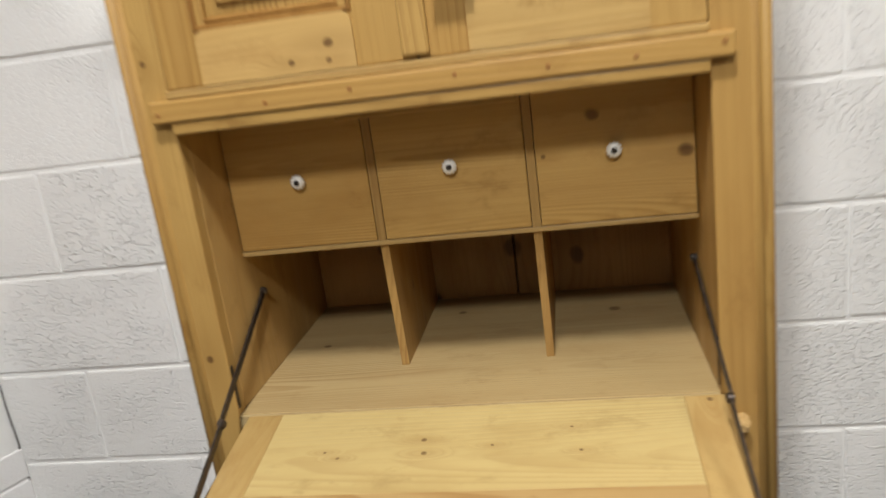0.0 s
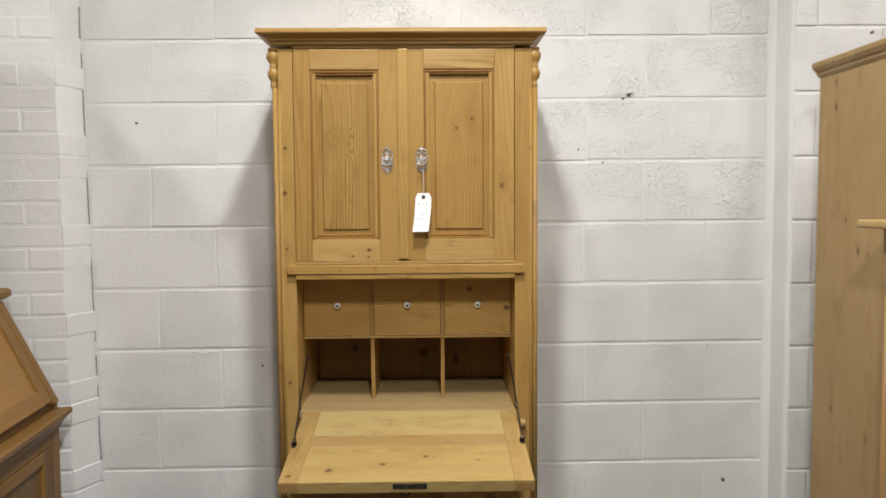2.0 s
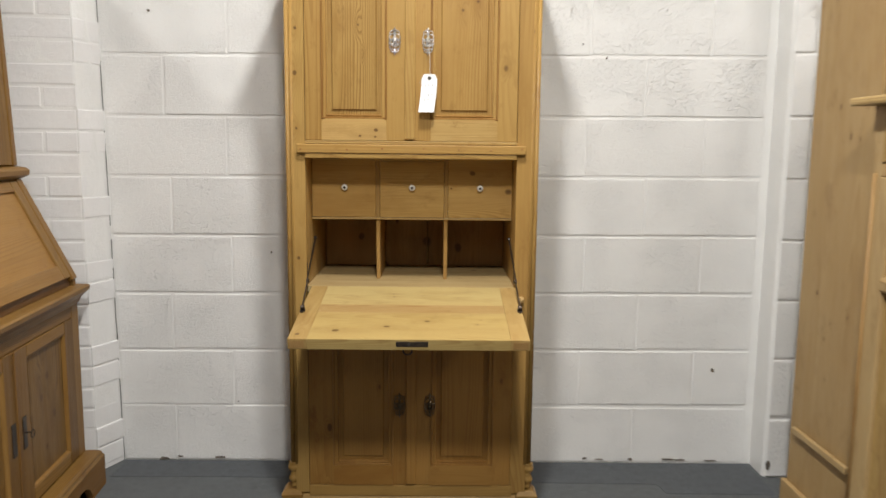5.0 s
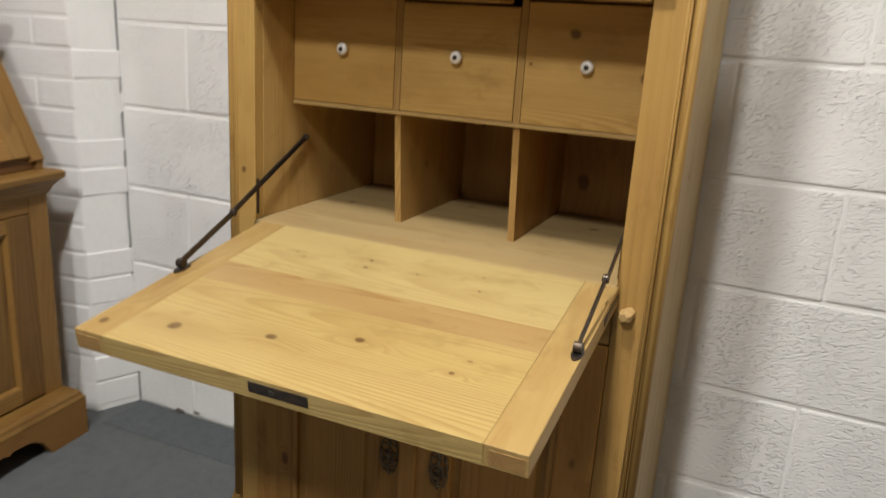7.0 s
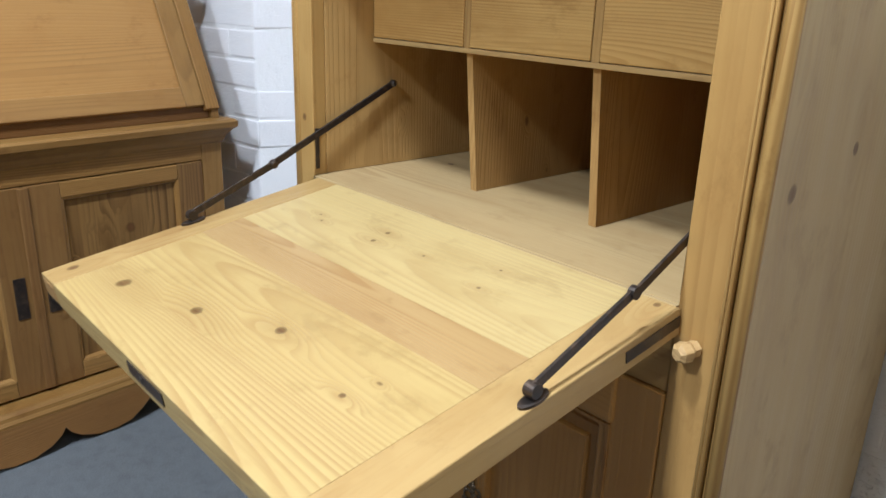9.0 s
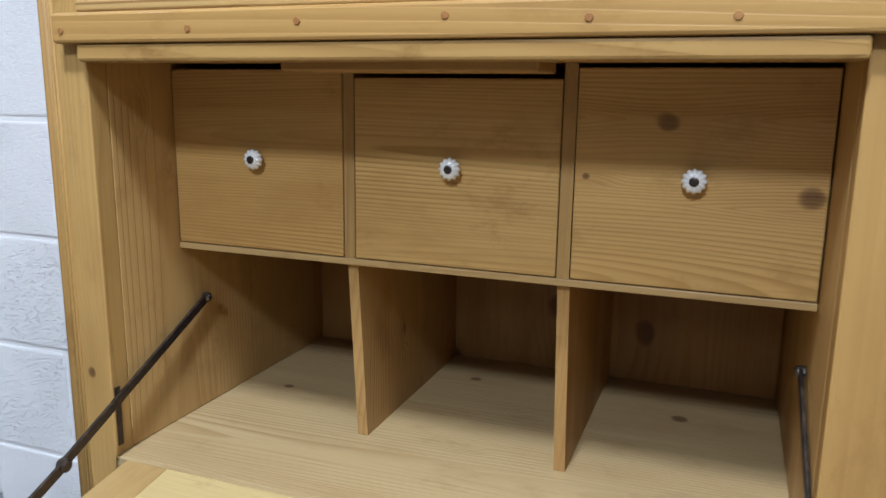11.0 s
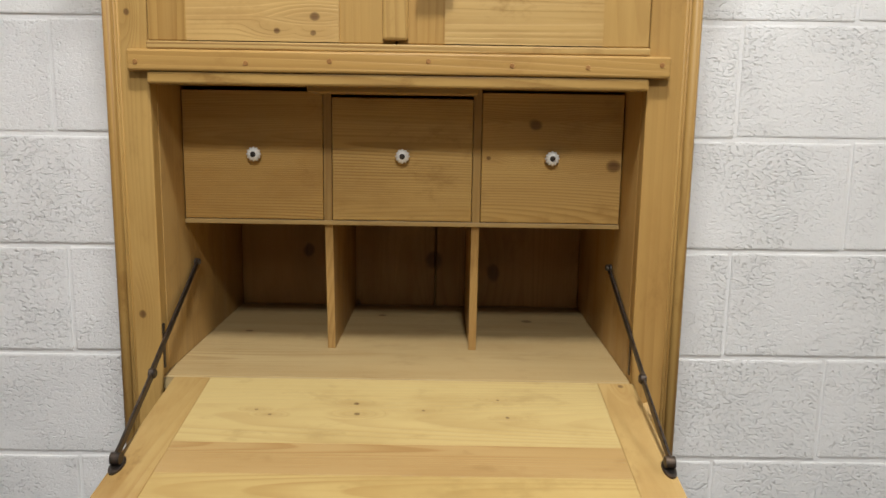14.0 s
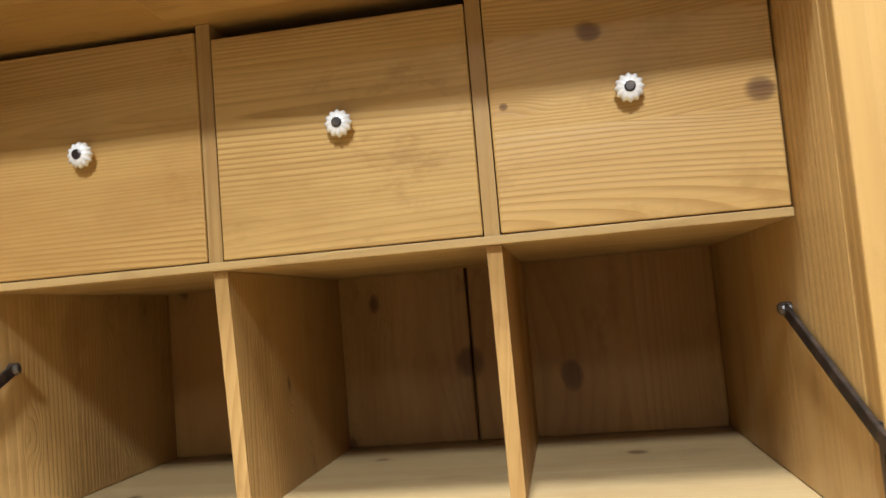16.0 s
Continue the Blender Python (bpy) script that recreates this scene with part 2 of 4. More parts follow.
def part(name, bm, material, parent, label="", smooth=False, kind=""):
    ob = new(name, mesh_of(bm, name, smooth))
    ob.data.materials.append(material)
    ob.parent = parent
    return tagged(ob, label, kind=kind)


def thing(name, label, category, m=None, group=""):
    ob = new(name)
    ob.empty_display_size = 0.05
    if m is not None:
        ob.matrix_world = m
    return tagged(ob, label, category, group)


def box(x0, x1, y0, y1, z0, z1, b=0.002, bm=None):
    bm = bm or bmesh.new()
    m = Matrix.LocRotScale(((x0 + x1) / 2, (y0 + y1) / 2, (z0 + z1) / 2), None, (abs(x1 - x0), abs(y1 - y0), abs(z1 - z0)))
    made = bmesh.ops.create_cube(bm, size=1, matrix=m)["verts"]
    if b:
        edges = list({e for v in made for e in v.link_edges})
        bmesh.ops.bevel(bm, geom=edges, offset=b, segments=2, profile=0.5, affect="EDGES")
    return bm


def prism(points, axis, a, b, bm=None):
    """Extrudes a closed outline along an axis; the outline's two numbers are the other axes in order."""
    bm = bm or bmesh.new()
    i = "xyz".index(axis)

    def place(p, v):
        q = list(p)
        q.insert(i, v)
        return bm.verts.new(q)
    lo, hi = [place(p, a) for p in points], [place(p, b) for p in points]
    bm.faces.new(lo)
    bm.faces.new(hi)
    for k in range(len(points)):
        n = (k + 1) % len(points)
        bm.faces.new((lo[k], lo[n], hi[n], hi[k]))
    return bm


def lathe(profile, m=None, steps=24, bm=None, flutes=0, depth=0.0):
    """Turns (radius, height) points about z."""
    bm = bm or bmesh.new()
    m = m or Matrix()
    rings = []
    for r, z in profile:
        ring = []
        for k in range(steps):
            a = 2 * math.pi * k / steps
            q = r * (1 - depth * (0.5 - 0.5 * math.cos(flutes * a))) if flutes else r
            ring.append(bm.verts.new(m @ Vector((q * math.cos(a), q * math.sin(a), z))))
        rings.append(ring)
    for lo, hi in zip(rings, rings[1:]):
        for k in range(steps):
            n = (k + 1) % steps
            bm.faces.new((lo[k], lo[n], hi[n], hi[k]))
    bm.faces.new(rings[0])
    bm.faces.new(rings[-1])
    return bm


def rod(a, b, r, steps=10, bm=None):
    a, b = Vector(a), Vector(b)
    m = Matrix.Translation(a) @ (b - a).to_track_quat("Z", "Y").to_matrix().to_4x4()
    return lathe([(r, 0), (r, (b - a).length)], m, steps, bm)


def bar(a, b, wide, thick, side=(1, 0, 0), bm=None):
    """A flat bar from a to b, thick along side."""
    a, b, s = Vector(a), Vector(b), Vector(side).normalized()
    d = (b - a).normalized()
    u = d.cross(s).normalized()
    bm = bm or bmesh.new()
    ends = []
    for p in (a, b):
        ends.append([bm.verts.new(p + u * wide / 2 * i + s * thick / 2 * j) for i, j in ((-1, -1), (1, -1), (1, 1), (-1, 1))])
    bm.faces.new(ends[0])
    bm.faces.new(ends[1])
    for k in range(4):
        n = (k + 1) % 4
        bm.faces.new((ends[0][k], ends[0][n], ends[1][n], ends[1][k]))
    bmesh.ops.bevel(bm, geom=list(bm.edges), offset=min(wide, thick) * 0.2, segments=1, affect="EDGES")
    return bm


def mould(profile, x0, x1, yf, yb, bm=None):
    """A moulding round front and two sides; profile: (outward, z) from the bottom up."""
    bm = bm or bmesh.new()
    rings = []
    for o, z in profile:
        rings.append([bm.verts.new(v) for v in ((x0 - o, yb, z), (x0 - o, yf - o, z), (x1 + o, yf - o, z), (x1 + o, yb, z))])
    for lo, hi in zip(rings, rings[1:]):
        for k in range(4):
            n = (k + 1) % 4
            bm.faces.new((lo[k], lo[n], hi[n], hi[k]))
    bm.faces.new(rings[0])
    bm.faces.new(rings[-1])
    return bm


def frame_mould(x0, x1, z0, z1, profile, bm=None):
    """A mitred moulding round an opening; profile: (inset, y) from the outside in."""
    bm = bm or bmesh.new()
    rings = []
    for s, y in profile:
        rings.append([bm.verts.new(v) for v in ((x0 + s, y, z0 + s), (x1 - s, y, z0 + s), (x1 - s, y, z1 - s), (x0 + s, y, z1 - s))])
    for lo, hi in zip(rings, rings[1:]):
        for k in range(4):
            n = (k + 1) % 4
            bm.faces.new((lo[k], lo[n], hi[n], hi[k]))
    return bm


def raised_panel(x0, x1, z0, z1, y, field, rise, bm=None):
    """A panel with a raised middle field."""
    bm = frame_mould(x0, x1, z0, z1, [(0, y + 0.008), (0, y), (field - 0.004, y), (field, y - rise)], bm)
    bm.verts.ensure_lookup_table()
    bm.faces.new(bm.verts[-4:])
    bm.faces.new(bm.verts[-16:-12])
    return bm
# ---- the room ----
WALL_Y, LEFT_X, RIGHT_X, PIER_Y, TOP = 0.487, -1.15, 1.345, 0.36, 3.15


def setting(name, bm, material, label=""):
    ob = new(name, mesh_of(bm, name))
    ob.data.materials.append(material)
    return tagged(ob, label, kind="structure")


setting("floor", box(-3.2, 4.0, -6.5, 1.0, -0.12, 0.0, 0), CARPET, "blue-grey commercial carpet floor")
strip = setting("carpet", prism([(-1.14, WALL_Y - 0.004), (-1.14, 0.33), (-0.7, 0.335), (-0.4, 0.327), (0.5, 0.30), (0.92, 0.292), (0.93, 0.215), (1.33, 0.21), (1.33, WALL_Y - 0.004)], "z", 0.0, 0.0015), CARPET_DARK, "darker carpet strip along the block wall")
setting("ceiling", box(-3.2, 4.0, -6.5, 1.0, TOP, TOP + 0.12, 0), PLASTER, "white ceiling")
wall_north = setting("wall_north", box(LEFT_X - 0.05, RIGHT_X, WALL_Y + 0.0035, WALL_Y + 0.2, 0, TOP, 0), MORTAR, "white painted concrete block wall")
wall_pier = setting("wall_pier", prism([(RIGHT_X + 0.004, PIER_Y + 0.012), (RIGHT_X + 0.012, PIER_Y + 0.006), (4.0, PIER_Y + 0.006), (4.0, 0.69), (RIGHT_X, 0.69), (RIGHT_X, PIER_Y + 0.02)], "z", 0, TOP), MORTAR, "white painted block wall pier")
CORNER = (-1.207, 0.372)
BEND = (-2.2, 0.25)
brick_core = prism([(LEFT_X - 0.001, WALL_Y + 0.003), (CORNER[0] + 0.0055, CORNER[1] + 0.0015), (BEND[0], BEND[1] + 0.0018), (BEND[0], 0.69), (LEFT_X - 0.05, 0.69), (LEFT_X - 0.05, WALL_Y + 0.003)], "z", 0, TOP)
brick_core.verts.ensure_lookup_table()
brick_core.verts[6].co.x -= 0.0135 * TOP     # the return is out of plumb
brick_core.verts[7].co.x -= 0.008 * TOP
wall_brick = setting("wall_brick", brick_core, MORTAR, "white painted brick wall")
# Unseen walls added to close the room and limit bounced light.
setting("wall_west", box(-3.3, -3.2, -6.5, 1.0, 0, TOP, 0), DULL, "unseen plain wall closing the room")
setting("wall_east", box(4.0, 4.1, -6.5, 1.0, 0, TOP, 0), DULL, "unseen plain wall closing the room")
setting("wall_south", box(-3.3, 4.1, -6.6, -6.5, 0, TOP, 0), DULL, "unseen plain wall closing the room")

# ---- the secretaire cabinet ----
CAB = thing("secretaire_cabinet", "tall honey-coloured pine secretaire cabinet with its fall front open", "cabinet")
PZ, PX = pine("z", knots=0.4), pine("x")
EDGE, MID = 0.381, 0.004


def put(name, bm, material, parent=CAB, label="", smooth=False):
    return part(name, bm, material, parent, label, smooth)


SIDE_R = pine("z", (0.378, 0.275, 0.131), (0.24, 0.155, 0.065), 0.12, 4.0, 0.45, 0.5, at=((0.392, 0.075, 0.915, 0.009), (0.392, 0.208, 0.945, 0.006)))
for s in (-1, 1):
    put("side_panel", box(s * 0.362, MID + s * (EDGE + 0.007), 0.030, 0.475, 0.1, 1.9), SIDE_R if s > 0 else PZ)
    bm = box(s * 0.333, MID + s * EDGE, 0, 0.0242, 0.1, 1.9, 0.0015)
    put("front_stile", bm, pine("z", knots=0.4, at=((-0.358, 0, 0.89, 0.0062), (-0.36, 0, 1.30, 0.004), (-0.362, 0, 1.47, 0.006), (-0.36, 0, 1.605, 0.0045))) if s < 0 else pine("z", (0.35, 0.205, 0.061), knots=0.35))
    put("corner_bead", lathe([(0.0078, 0.2), (0.0078, 1.785)], pose(MID + s * (EDGE + 0.0105), 0.009, 0), 14), PZ, smooth=True)
    put("bead_fillet", box(MID + s * (EDGE + 0.0003), MID + s * (EDGE + 0.008), 0.007, 0.0145, 0.2, 1.78, 0.001), PZ)
    for d in (-0.0052, -0.0008):
        put("reed", lathe([(0.0019, 0.2), (0.0019, 1.78)], pose(MID + s * (EDGE + d), 0.0002, 0), 8), PZ, smooth=True)
    # turned and carved corbels at the top and above the foot
    for z0, h, push in ((1.782, 0.122, 0.006 if s < 0 else 0.0), (0.112, 0.09, 0.0)):
        turned = [(0.006, 0), (0.0095, 0.05), (0.011, 0.10), (0.0085, 0.15), (0.0085, 0.19), (0.015, 0.27), (0.0185, 0.36), (0.0165, 0.45), (0.0105, 0.51), (0.0125, 0.545), (0.0125, 0.575), (0.010, 0.60), (0.016, 0.68), (0.0205, 0.78), (0.0195, 0.87), (0.0135, 0.93), (0.0165, 0.95), (0.0165, 1.0)]
        put("corbel", lathe([(r, z0 + h * u) for r, u in turned], pose(MID + s * (EDGE + 0.009 + push), 0.016, 0), 20), PZ, label="carved scroll corbel", smooth=True)
        put("corbel_back", box(MID + s * (EDGE - 0.003), MID + s * (EDGE + 0.012 + push), 0.0245, 0.0295, z0, z0 + h, 0.001), PZ)
put("back_panel", box(-0.362, 0.362, 0.46, 0.475, 0.1, 1.9, 0), PZ)
put("bottom_board", box(-0.362, 0.362, 0.025, 0.46, 0.1, 0.118, 0), PX)
put("cornice", mould([(0.001, 1.909), (0.006, 1.913), (0.006, 1.919), (0.013, 1.922), (0.015, 1.927), (0.029, 1.934), (0.038, 1.937), (0.041, 1.941), (0.040, 1.950), (0.036, 1.953)], -EDGE - 0.012, EDGE + 0.002, -0.002, 0.475), PX, label="moulded cornice")
put("top_board", box(-0.40, 0.385, 0.0, 0.45, 1.9535, 1.958), PX)
put("frieze", box(-0.3325, 0.3325, 0.001, 0.022, 1.902, 1.93, 0.001), PX)
put("waist_rail", box(-0.357, 0.359, -0.016, 0.002, 1.224, 1.252, 0.003), PX, label="moulded rail with wooden pegs")
put("waist_lip", box(-0.3325, 0.3325, -0.0125, 0.03, 1.2075, 1.2235, 0.003), PX)
put("door_sill", box(-0.3325, 0.3325, -0.0095, 0.03, 1.2525, 1.263, 0.002), pine("x", (0.44, 0.29, 0.105), contrast=0.9))
for x in (-0.345, -0.2, -0.09, 0.04, 0.15, 0.25, 0.347):
    put("peg", lathe([(0.0035, 0), (0.003, 0.0012)], pose(x, -0.0158, 1.238 + 0.003 * math.sin(40 * x), 90, 0, 0), 10), pine("y", (0.3, 0.15, 0.05)), label="dark wooden peg")
# base
for x in (-0.29, -0.12, 0.02, 0.17, 0.30):
    put("peg", lathe([(0.0045, 0), (0.004, 0.0012)], pose(x, -0.0079, 0.070, 90, 0, 0), 10), pine("y", (0.16, 0.08, 0.03)), label="dark wooden peg")
put("base_rail", box(-0.333, 0.34, -0.004, 0.022, 0.09, 0.128, 0.003), PX)
put("base_mould", mould([(0.006, 0.052), (0.012, 0.060), (0.012, 0.078), (0.004, 0.090), (0.002, 0.094)], -0.392, 0.392, 0.004, 0.475), PX)
for x in (-0.372, 0.398):
    for y in (0.008, 0.41):
        put("foot", lathe([(0.020, 0.0), (0.037, 0.007), (0.045, 0.019), (0.042, 0.032), (0.026, 0.041), (0.024, 0.046), (0.031, 0.053)], pose(x, y, 0), 24), PZ, label="turned bun foot", smooth=True)
for s in (-1, 1):
    put("foot_block", mould([(0.0, 0.052), (0.010, 0.058), (0.012, 0.066), (0.004, 0.074), (0.010, 0.084), (0.012, 0.094), (0.0, 0.108)], s * 0.39 - 0.024, s * 0.39 + 0.024, 0.002, 0.06), PX)


def scroll(bm, x, y, z, r, a0, a1, w):
    """A piece of a curl: a bent wire that ends in a bead."""
    pts = []
    for k in range(9):
        a = math.radians(a0 + (a1 - a0) * k / 8)
        q = r * (1 - 0.35 * k / 8)
        pts.append(Vector((x + q * math.cos(a), y, z + q * math.sin(a))))
    for p, q in zip(pts, pts[1:]):
        rod(p, q, w, 6, bm)
    bmesh.ops.create_uvsphere(bm, u_segments=8, v_segments=6, radius=1.5 * w, matrix=Matrix.Translation(pts[-1]))


def plaque(x, y, z, material, h=0.083):
    """An ornate open-work escutcheon of curls, beads and a boss."""
    bm = bmesh.new()
    y -= 0.002
    for s in (-1, 1):
        for dz, r, a0, a1 in ((0.30, 0.10, -60, 200), (0.17, 0.13, -90, 150), (-0.02, 0.15, -100, 110), (-0.19, 0.13, -150, 90), (-0.32, 0.09, -200, 60)):
            e0, e1 = (a0, a1) if s > 0 else (180 - a0, 180 - a1)
            scroll(bm, x + s * 0.085 * h, y, z + dz * h, r * h, e0, e1, 0.0016)
        for dz, dx in ((0.40, 0.05), (0.08, 0.2), (-0.10, 0.2), (-0.40, 0.05)):
            bmesh.ops.create_uvsphere(bm, u_segments=8, v_segments=6, radius=0.0026, matrix=pose(x + s * dx * h, y - 0.001, z + dz * h))
    for dz, r in ((0.47, 0.0028), (0.40, 0.0038), (0.32, 0.0030), (-0.32, 0.0034), (-0.40, 0.0034), (-0.47, 0.0022)):
        bmesh.ops.create_uvsphere(bm, u_segments=10, v_segments=6, radius=r, matrix=pose(x, y - 0.001, z + dz * h))
    pts = [(x + 0.0075 * math.sin(2 * math.pi * k / 20), z + 0.016 * math.cos(2 * math.pi * k / 20)) for k in range(20)]
    prism(pts, "y", y - 0.0005, y + 0.002, bm)
    lathe([(0.006, 0), (0.0065, 0.003), (0.004, 0.006)], pose(x, y, z, 90, 0, 0), 16, bm)
    return bm


def pull_ring(x, y, z, r, w):
    bm = bmesh.new()
    n = 20
    loop = []
    for k in range(n):
        a = math.pi * (0.05 + 1.9 * k / (n - 1)) + math.pi / 2
        loop.append(Vector((x + r * math.cos(a), y, z + r * math.sin(a))))
    for a, b in zip(loop, loop[1:]):
        rod(a, b, w, 8, bm)
    return bm


def cupboard_door(x0, x1, z0, z1, px0, px1, pz0, pz1, astragal, handle_x, handle_z, metal, knots=(), tone=None):
    wood = pine("z", tone) if tone else PZ
    door = put("door", box(x0, px0 + 0.001, -0.003, 0.02, z0, z1, 0.002), wood, label="framed and panelled pine door")
    put("stile", box(px1 - 0.001, x1, -0.003, 0.02, z0, z1, 0.002), wood, door)
    put("rail", box(px0 - 0.018, px1 + 0.018, -0.0075, 0.018, pz1 + 0.018, z1 - 0.001, 0.004), pine("x", tone or (0.43, 0.28, 0.102)), door)
    rim = [(0.013 * math.cos(k * math.pi / 10), 0.013 * math.sin(k * math.pi / 10)) for k in range(6)]
    pts = [(px0 - 0.014, z0 + 0.001), (px1 + 0.014, z0 + 0.001)] + [(px1 + 0.001 + a, pz0 - 0.023 + b) for a, b in rim] + [(px0 - 0.001 - a, pz0 - 0.023 + b) for a, b in reversed(rim)]
    put("rail", prism(pts, "y", -0.0075, 0.018), pine("x", tone or (0.46, 0.305, 0.115), contrast=0.45, at=((-0.16, -0.0075, 1.278, 0.004), (-0.11, -0.0075, 1.297, 0.006), (-0.112, -0.0075, 1.276, 0.004))), door)
    put("backing", box(px0 - 0.004, px1 + 0.004, 0.0135, 0.0185, pz0 - 0.012, pz1 + 0.02, 0), wood, door)
    put("panel_moulding", frame_mould(px0 - 0.017, px1 + 0.017, pz0 - 0.012, pz1 + 0.018, [(0, -0.002), (0.002, -0.0055), (0.006, -0.0055), (0.009, -0.001), (0.012, -0.003), (0.016, 0.004), (0.017, 0.0125)]), pine("z", (0.29, 0.155, 0.044)), door, "darker waxed panel moulding")
    put("panel", raised_panel(px0, px1, pz0, pz1, 0.008, 0.02, 0.005), pine("z", tone or (0.375, 0.23, 0.071), knots=0.1, contrast=0.8, at=knots, lines=95.0), door)
    if astragal:
        put("astragal", box(x1 - 0.017, x1 + 0.017, -0.012, -0.0025, z0 + 0.004, z1 - 0.001, 0.004), wood, door)
    put("escutcheon", plaque(handle_x, -0.003, handle_z, metal, 0.083), metal, door, "ornate cast escutcheon", True)
    put("drop_pull", pull_ring(handle_x, -0.011, handle_z - 0.004, 0.0125, 0.0018), metal, door, smooth=True)
    return door


# Deeper orange puts the shade under the fall front into the lower doors.
LOWER_SHADED = (0.335, 0.178, 0.046)
cupboard_door(-0.3315, -0.004, 1.2635, 1.8995, -0.265, -0.092, 1.341, 1.817, True, -0.052, 1.568, SILVER, ((-0.166, 0, 1.617, 0.0042), (-0.15, 0, 1.53, 0.003)))
cupboard_door(-0.001, 0.3315, 1.2635, 1.8995, 0.075, 0.255, 1.341, 1.819, False, 0.051, 1.568, SILVER, ((0.204, 0, 1.691, 0.005), (0.158, 0, 1.664, 0.0048)))
cupboard_door(-0.3315, 0.004, 0.1295, 0.70, -0.237, -0.07, 0.209, 0.62, True, -0.034, 0.405, BRONZE, tone=LOWER_SHADED)
cupboard_door(0.007, 0.3325, 0.1295, 0.70, 0.085, 0.258, 0.209, 0.62, False, 0.065, 0.405, BRONZE, tone=LOWER_SHADED)
put("mid_rail", box(-0.3325, 0.3325, 0.002, 0.024, 0.701, 0.779, 0.002), PX)

# writing compartment
put("desk_board", box(-0.345, 0.345, 0.004, 0.458, 0.78, 0.80, 0.001), pine("x", (0.405, 0.312, 0.160), (0.20, 0.13, 0.058), 0.3, 6.0, 1.15, 0.6, at=((0.22, 0.33, 0.80, 0.009), (-0.05, 0.36, 0.80, 0.007), (-0.27, 0.24, 0.80, 0.006)), lines=90.0), label="worn pale pine writing shelf")
put("desk_edge", box(-0.332, 0.332, -0.0022, 0.0038, 0.781, 0.7995, 0.0005), pine("x", (0.405, 0.312, 0.160)))
put("ceiling_board", box(-0.345, 0.345, 0.031, 0.458, 1.2115, 1.225, 0.001), PX)
for s in (-1, 1):
    put("lining", box(s * 0.333, s * 0.3612, 0.0245, 0.458, 0.8005, 1.211, 0.001), pine("z", (0.43, 0.272, 0.096), knots=0.5, contrast=0.45), label="inner side board")
for x0, x1 in ((-0.3325, -0.128), (-0.126, 0.048), (0.051, 0.3325)):
    put("back_board", box(x0, x1, 0.438, 0.454, 0.8005, 1.211, 0.002), pine("z", (0.37, 0.205, 0.062), (0.12, 0.058, 0.017), 0.5, 7.0, 0.55, at=((0.045, 0.438, 0.895, 0.016), (0.165, 0.438, 0.87, 0.014), (-0.2, 0.438, 0.91, 0.011))))
for x in (-0.1135, 0.1125):
    put("divider", prism([(0.118, 1.0115), (0.437, 1.0115), (0.437, 1.211), (0.118, 1.211)], "x", x - 0.006, x + 0.006), pine("z", (0.40, 0.252, 0.09), knots=0.35))
    put("divider", prism([(0.144, 0.8005), (0.437, 0.8005), (0.437, 1.004), (0.124, 1.004)], "x", x - 0.006, x + 0.006), pine("z", (0.40, 0.252, 0.09), knots=0.35))
put("pigeonhole_shelf", box(-0.3325, 0.3325, 0.116, 0.437, 1.0045, 1.0115, 0.001), pine("x", (0.43, 0.30, 0.125)))
put("strike_board", box(-0.125, 0.108, 0.012, 0.075, 1.2, 1.211, 0.002), PX)
DKNOTS = ((0.2, 0.117, 1.16, 0.0085), (0.32, 0.117, 1.100, 0.0085), (0.13, 0.117, 1.11, 0.003))
for x0, x1, z1, at in ((-0.3315, -0.1205, 1.205, ()), (-0.1065, 0.1055, 1.197, ()), (0.1195, 0.3315, 1.207, DKNOTS)):
    drawer = put("drawer", box(x0, x1, 0.1165, 0.132, 1.0125, z1, 0.0015), pine("x", (0.50, 0.318, 0.105), (0.25, 0.128, 0.033), 0.05, 9.0, 0.95, at=at, lines=125.0), label="small pine drawer front")
    put("drawer_box", box(x0 + 0.004, x1 - 0.004, 0.1322, 0.395, 1.0125, z1 - 0.02, 0), PX, drawer)
    c = {-0.3315: -0.223, -0.1065: 0.0, 0.1195: 0.225}[x0]
    m = pose(c, 0.1165, 1.111, 90, 0, 0)
    knob = put("knob", lathe([(0.0055, 0), (0.0055, 0.002), (0.008, 0.004), (0.0112, 0.007), (0.0112, 0.010), (0.0085, 0.0128), (0.004, 0.0135)], m, 72, flutes=12, depth=0.15), PORCELAIN, drawer, "fluted white porcelain knob", True)
    put("screw", lathe([(0.0042, 0.0130), (0.0042, 0.0142), (0.003, 0.0147)], m, 16), IRON, knob)

# fall front
TILT_F = 9.2
FALL = pose(0.0105, 0.0, 0.8, TILT_F, 0, 0)
flap = part("fall_front", box(-0.3, 0.3, -0.41, -0.01, -0.024, -0.003, 0), PX, CAB, "open pale pine fall front with end cleats")
flap.matrix_world = FALL
PALE, PALE_D = (0.425, 0.318, 0.134), (0.22, 0.118, 0.040)
FW, FD, FT = 0.327, 0.424, 0.030


def flap_part(name, bm, material, label="", smooth=False):
    return part(name, bm, material, flap, label, smooth)


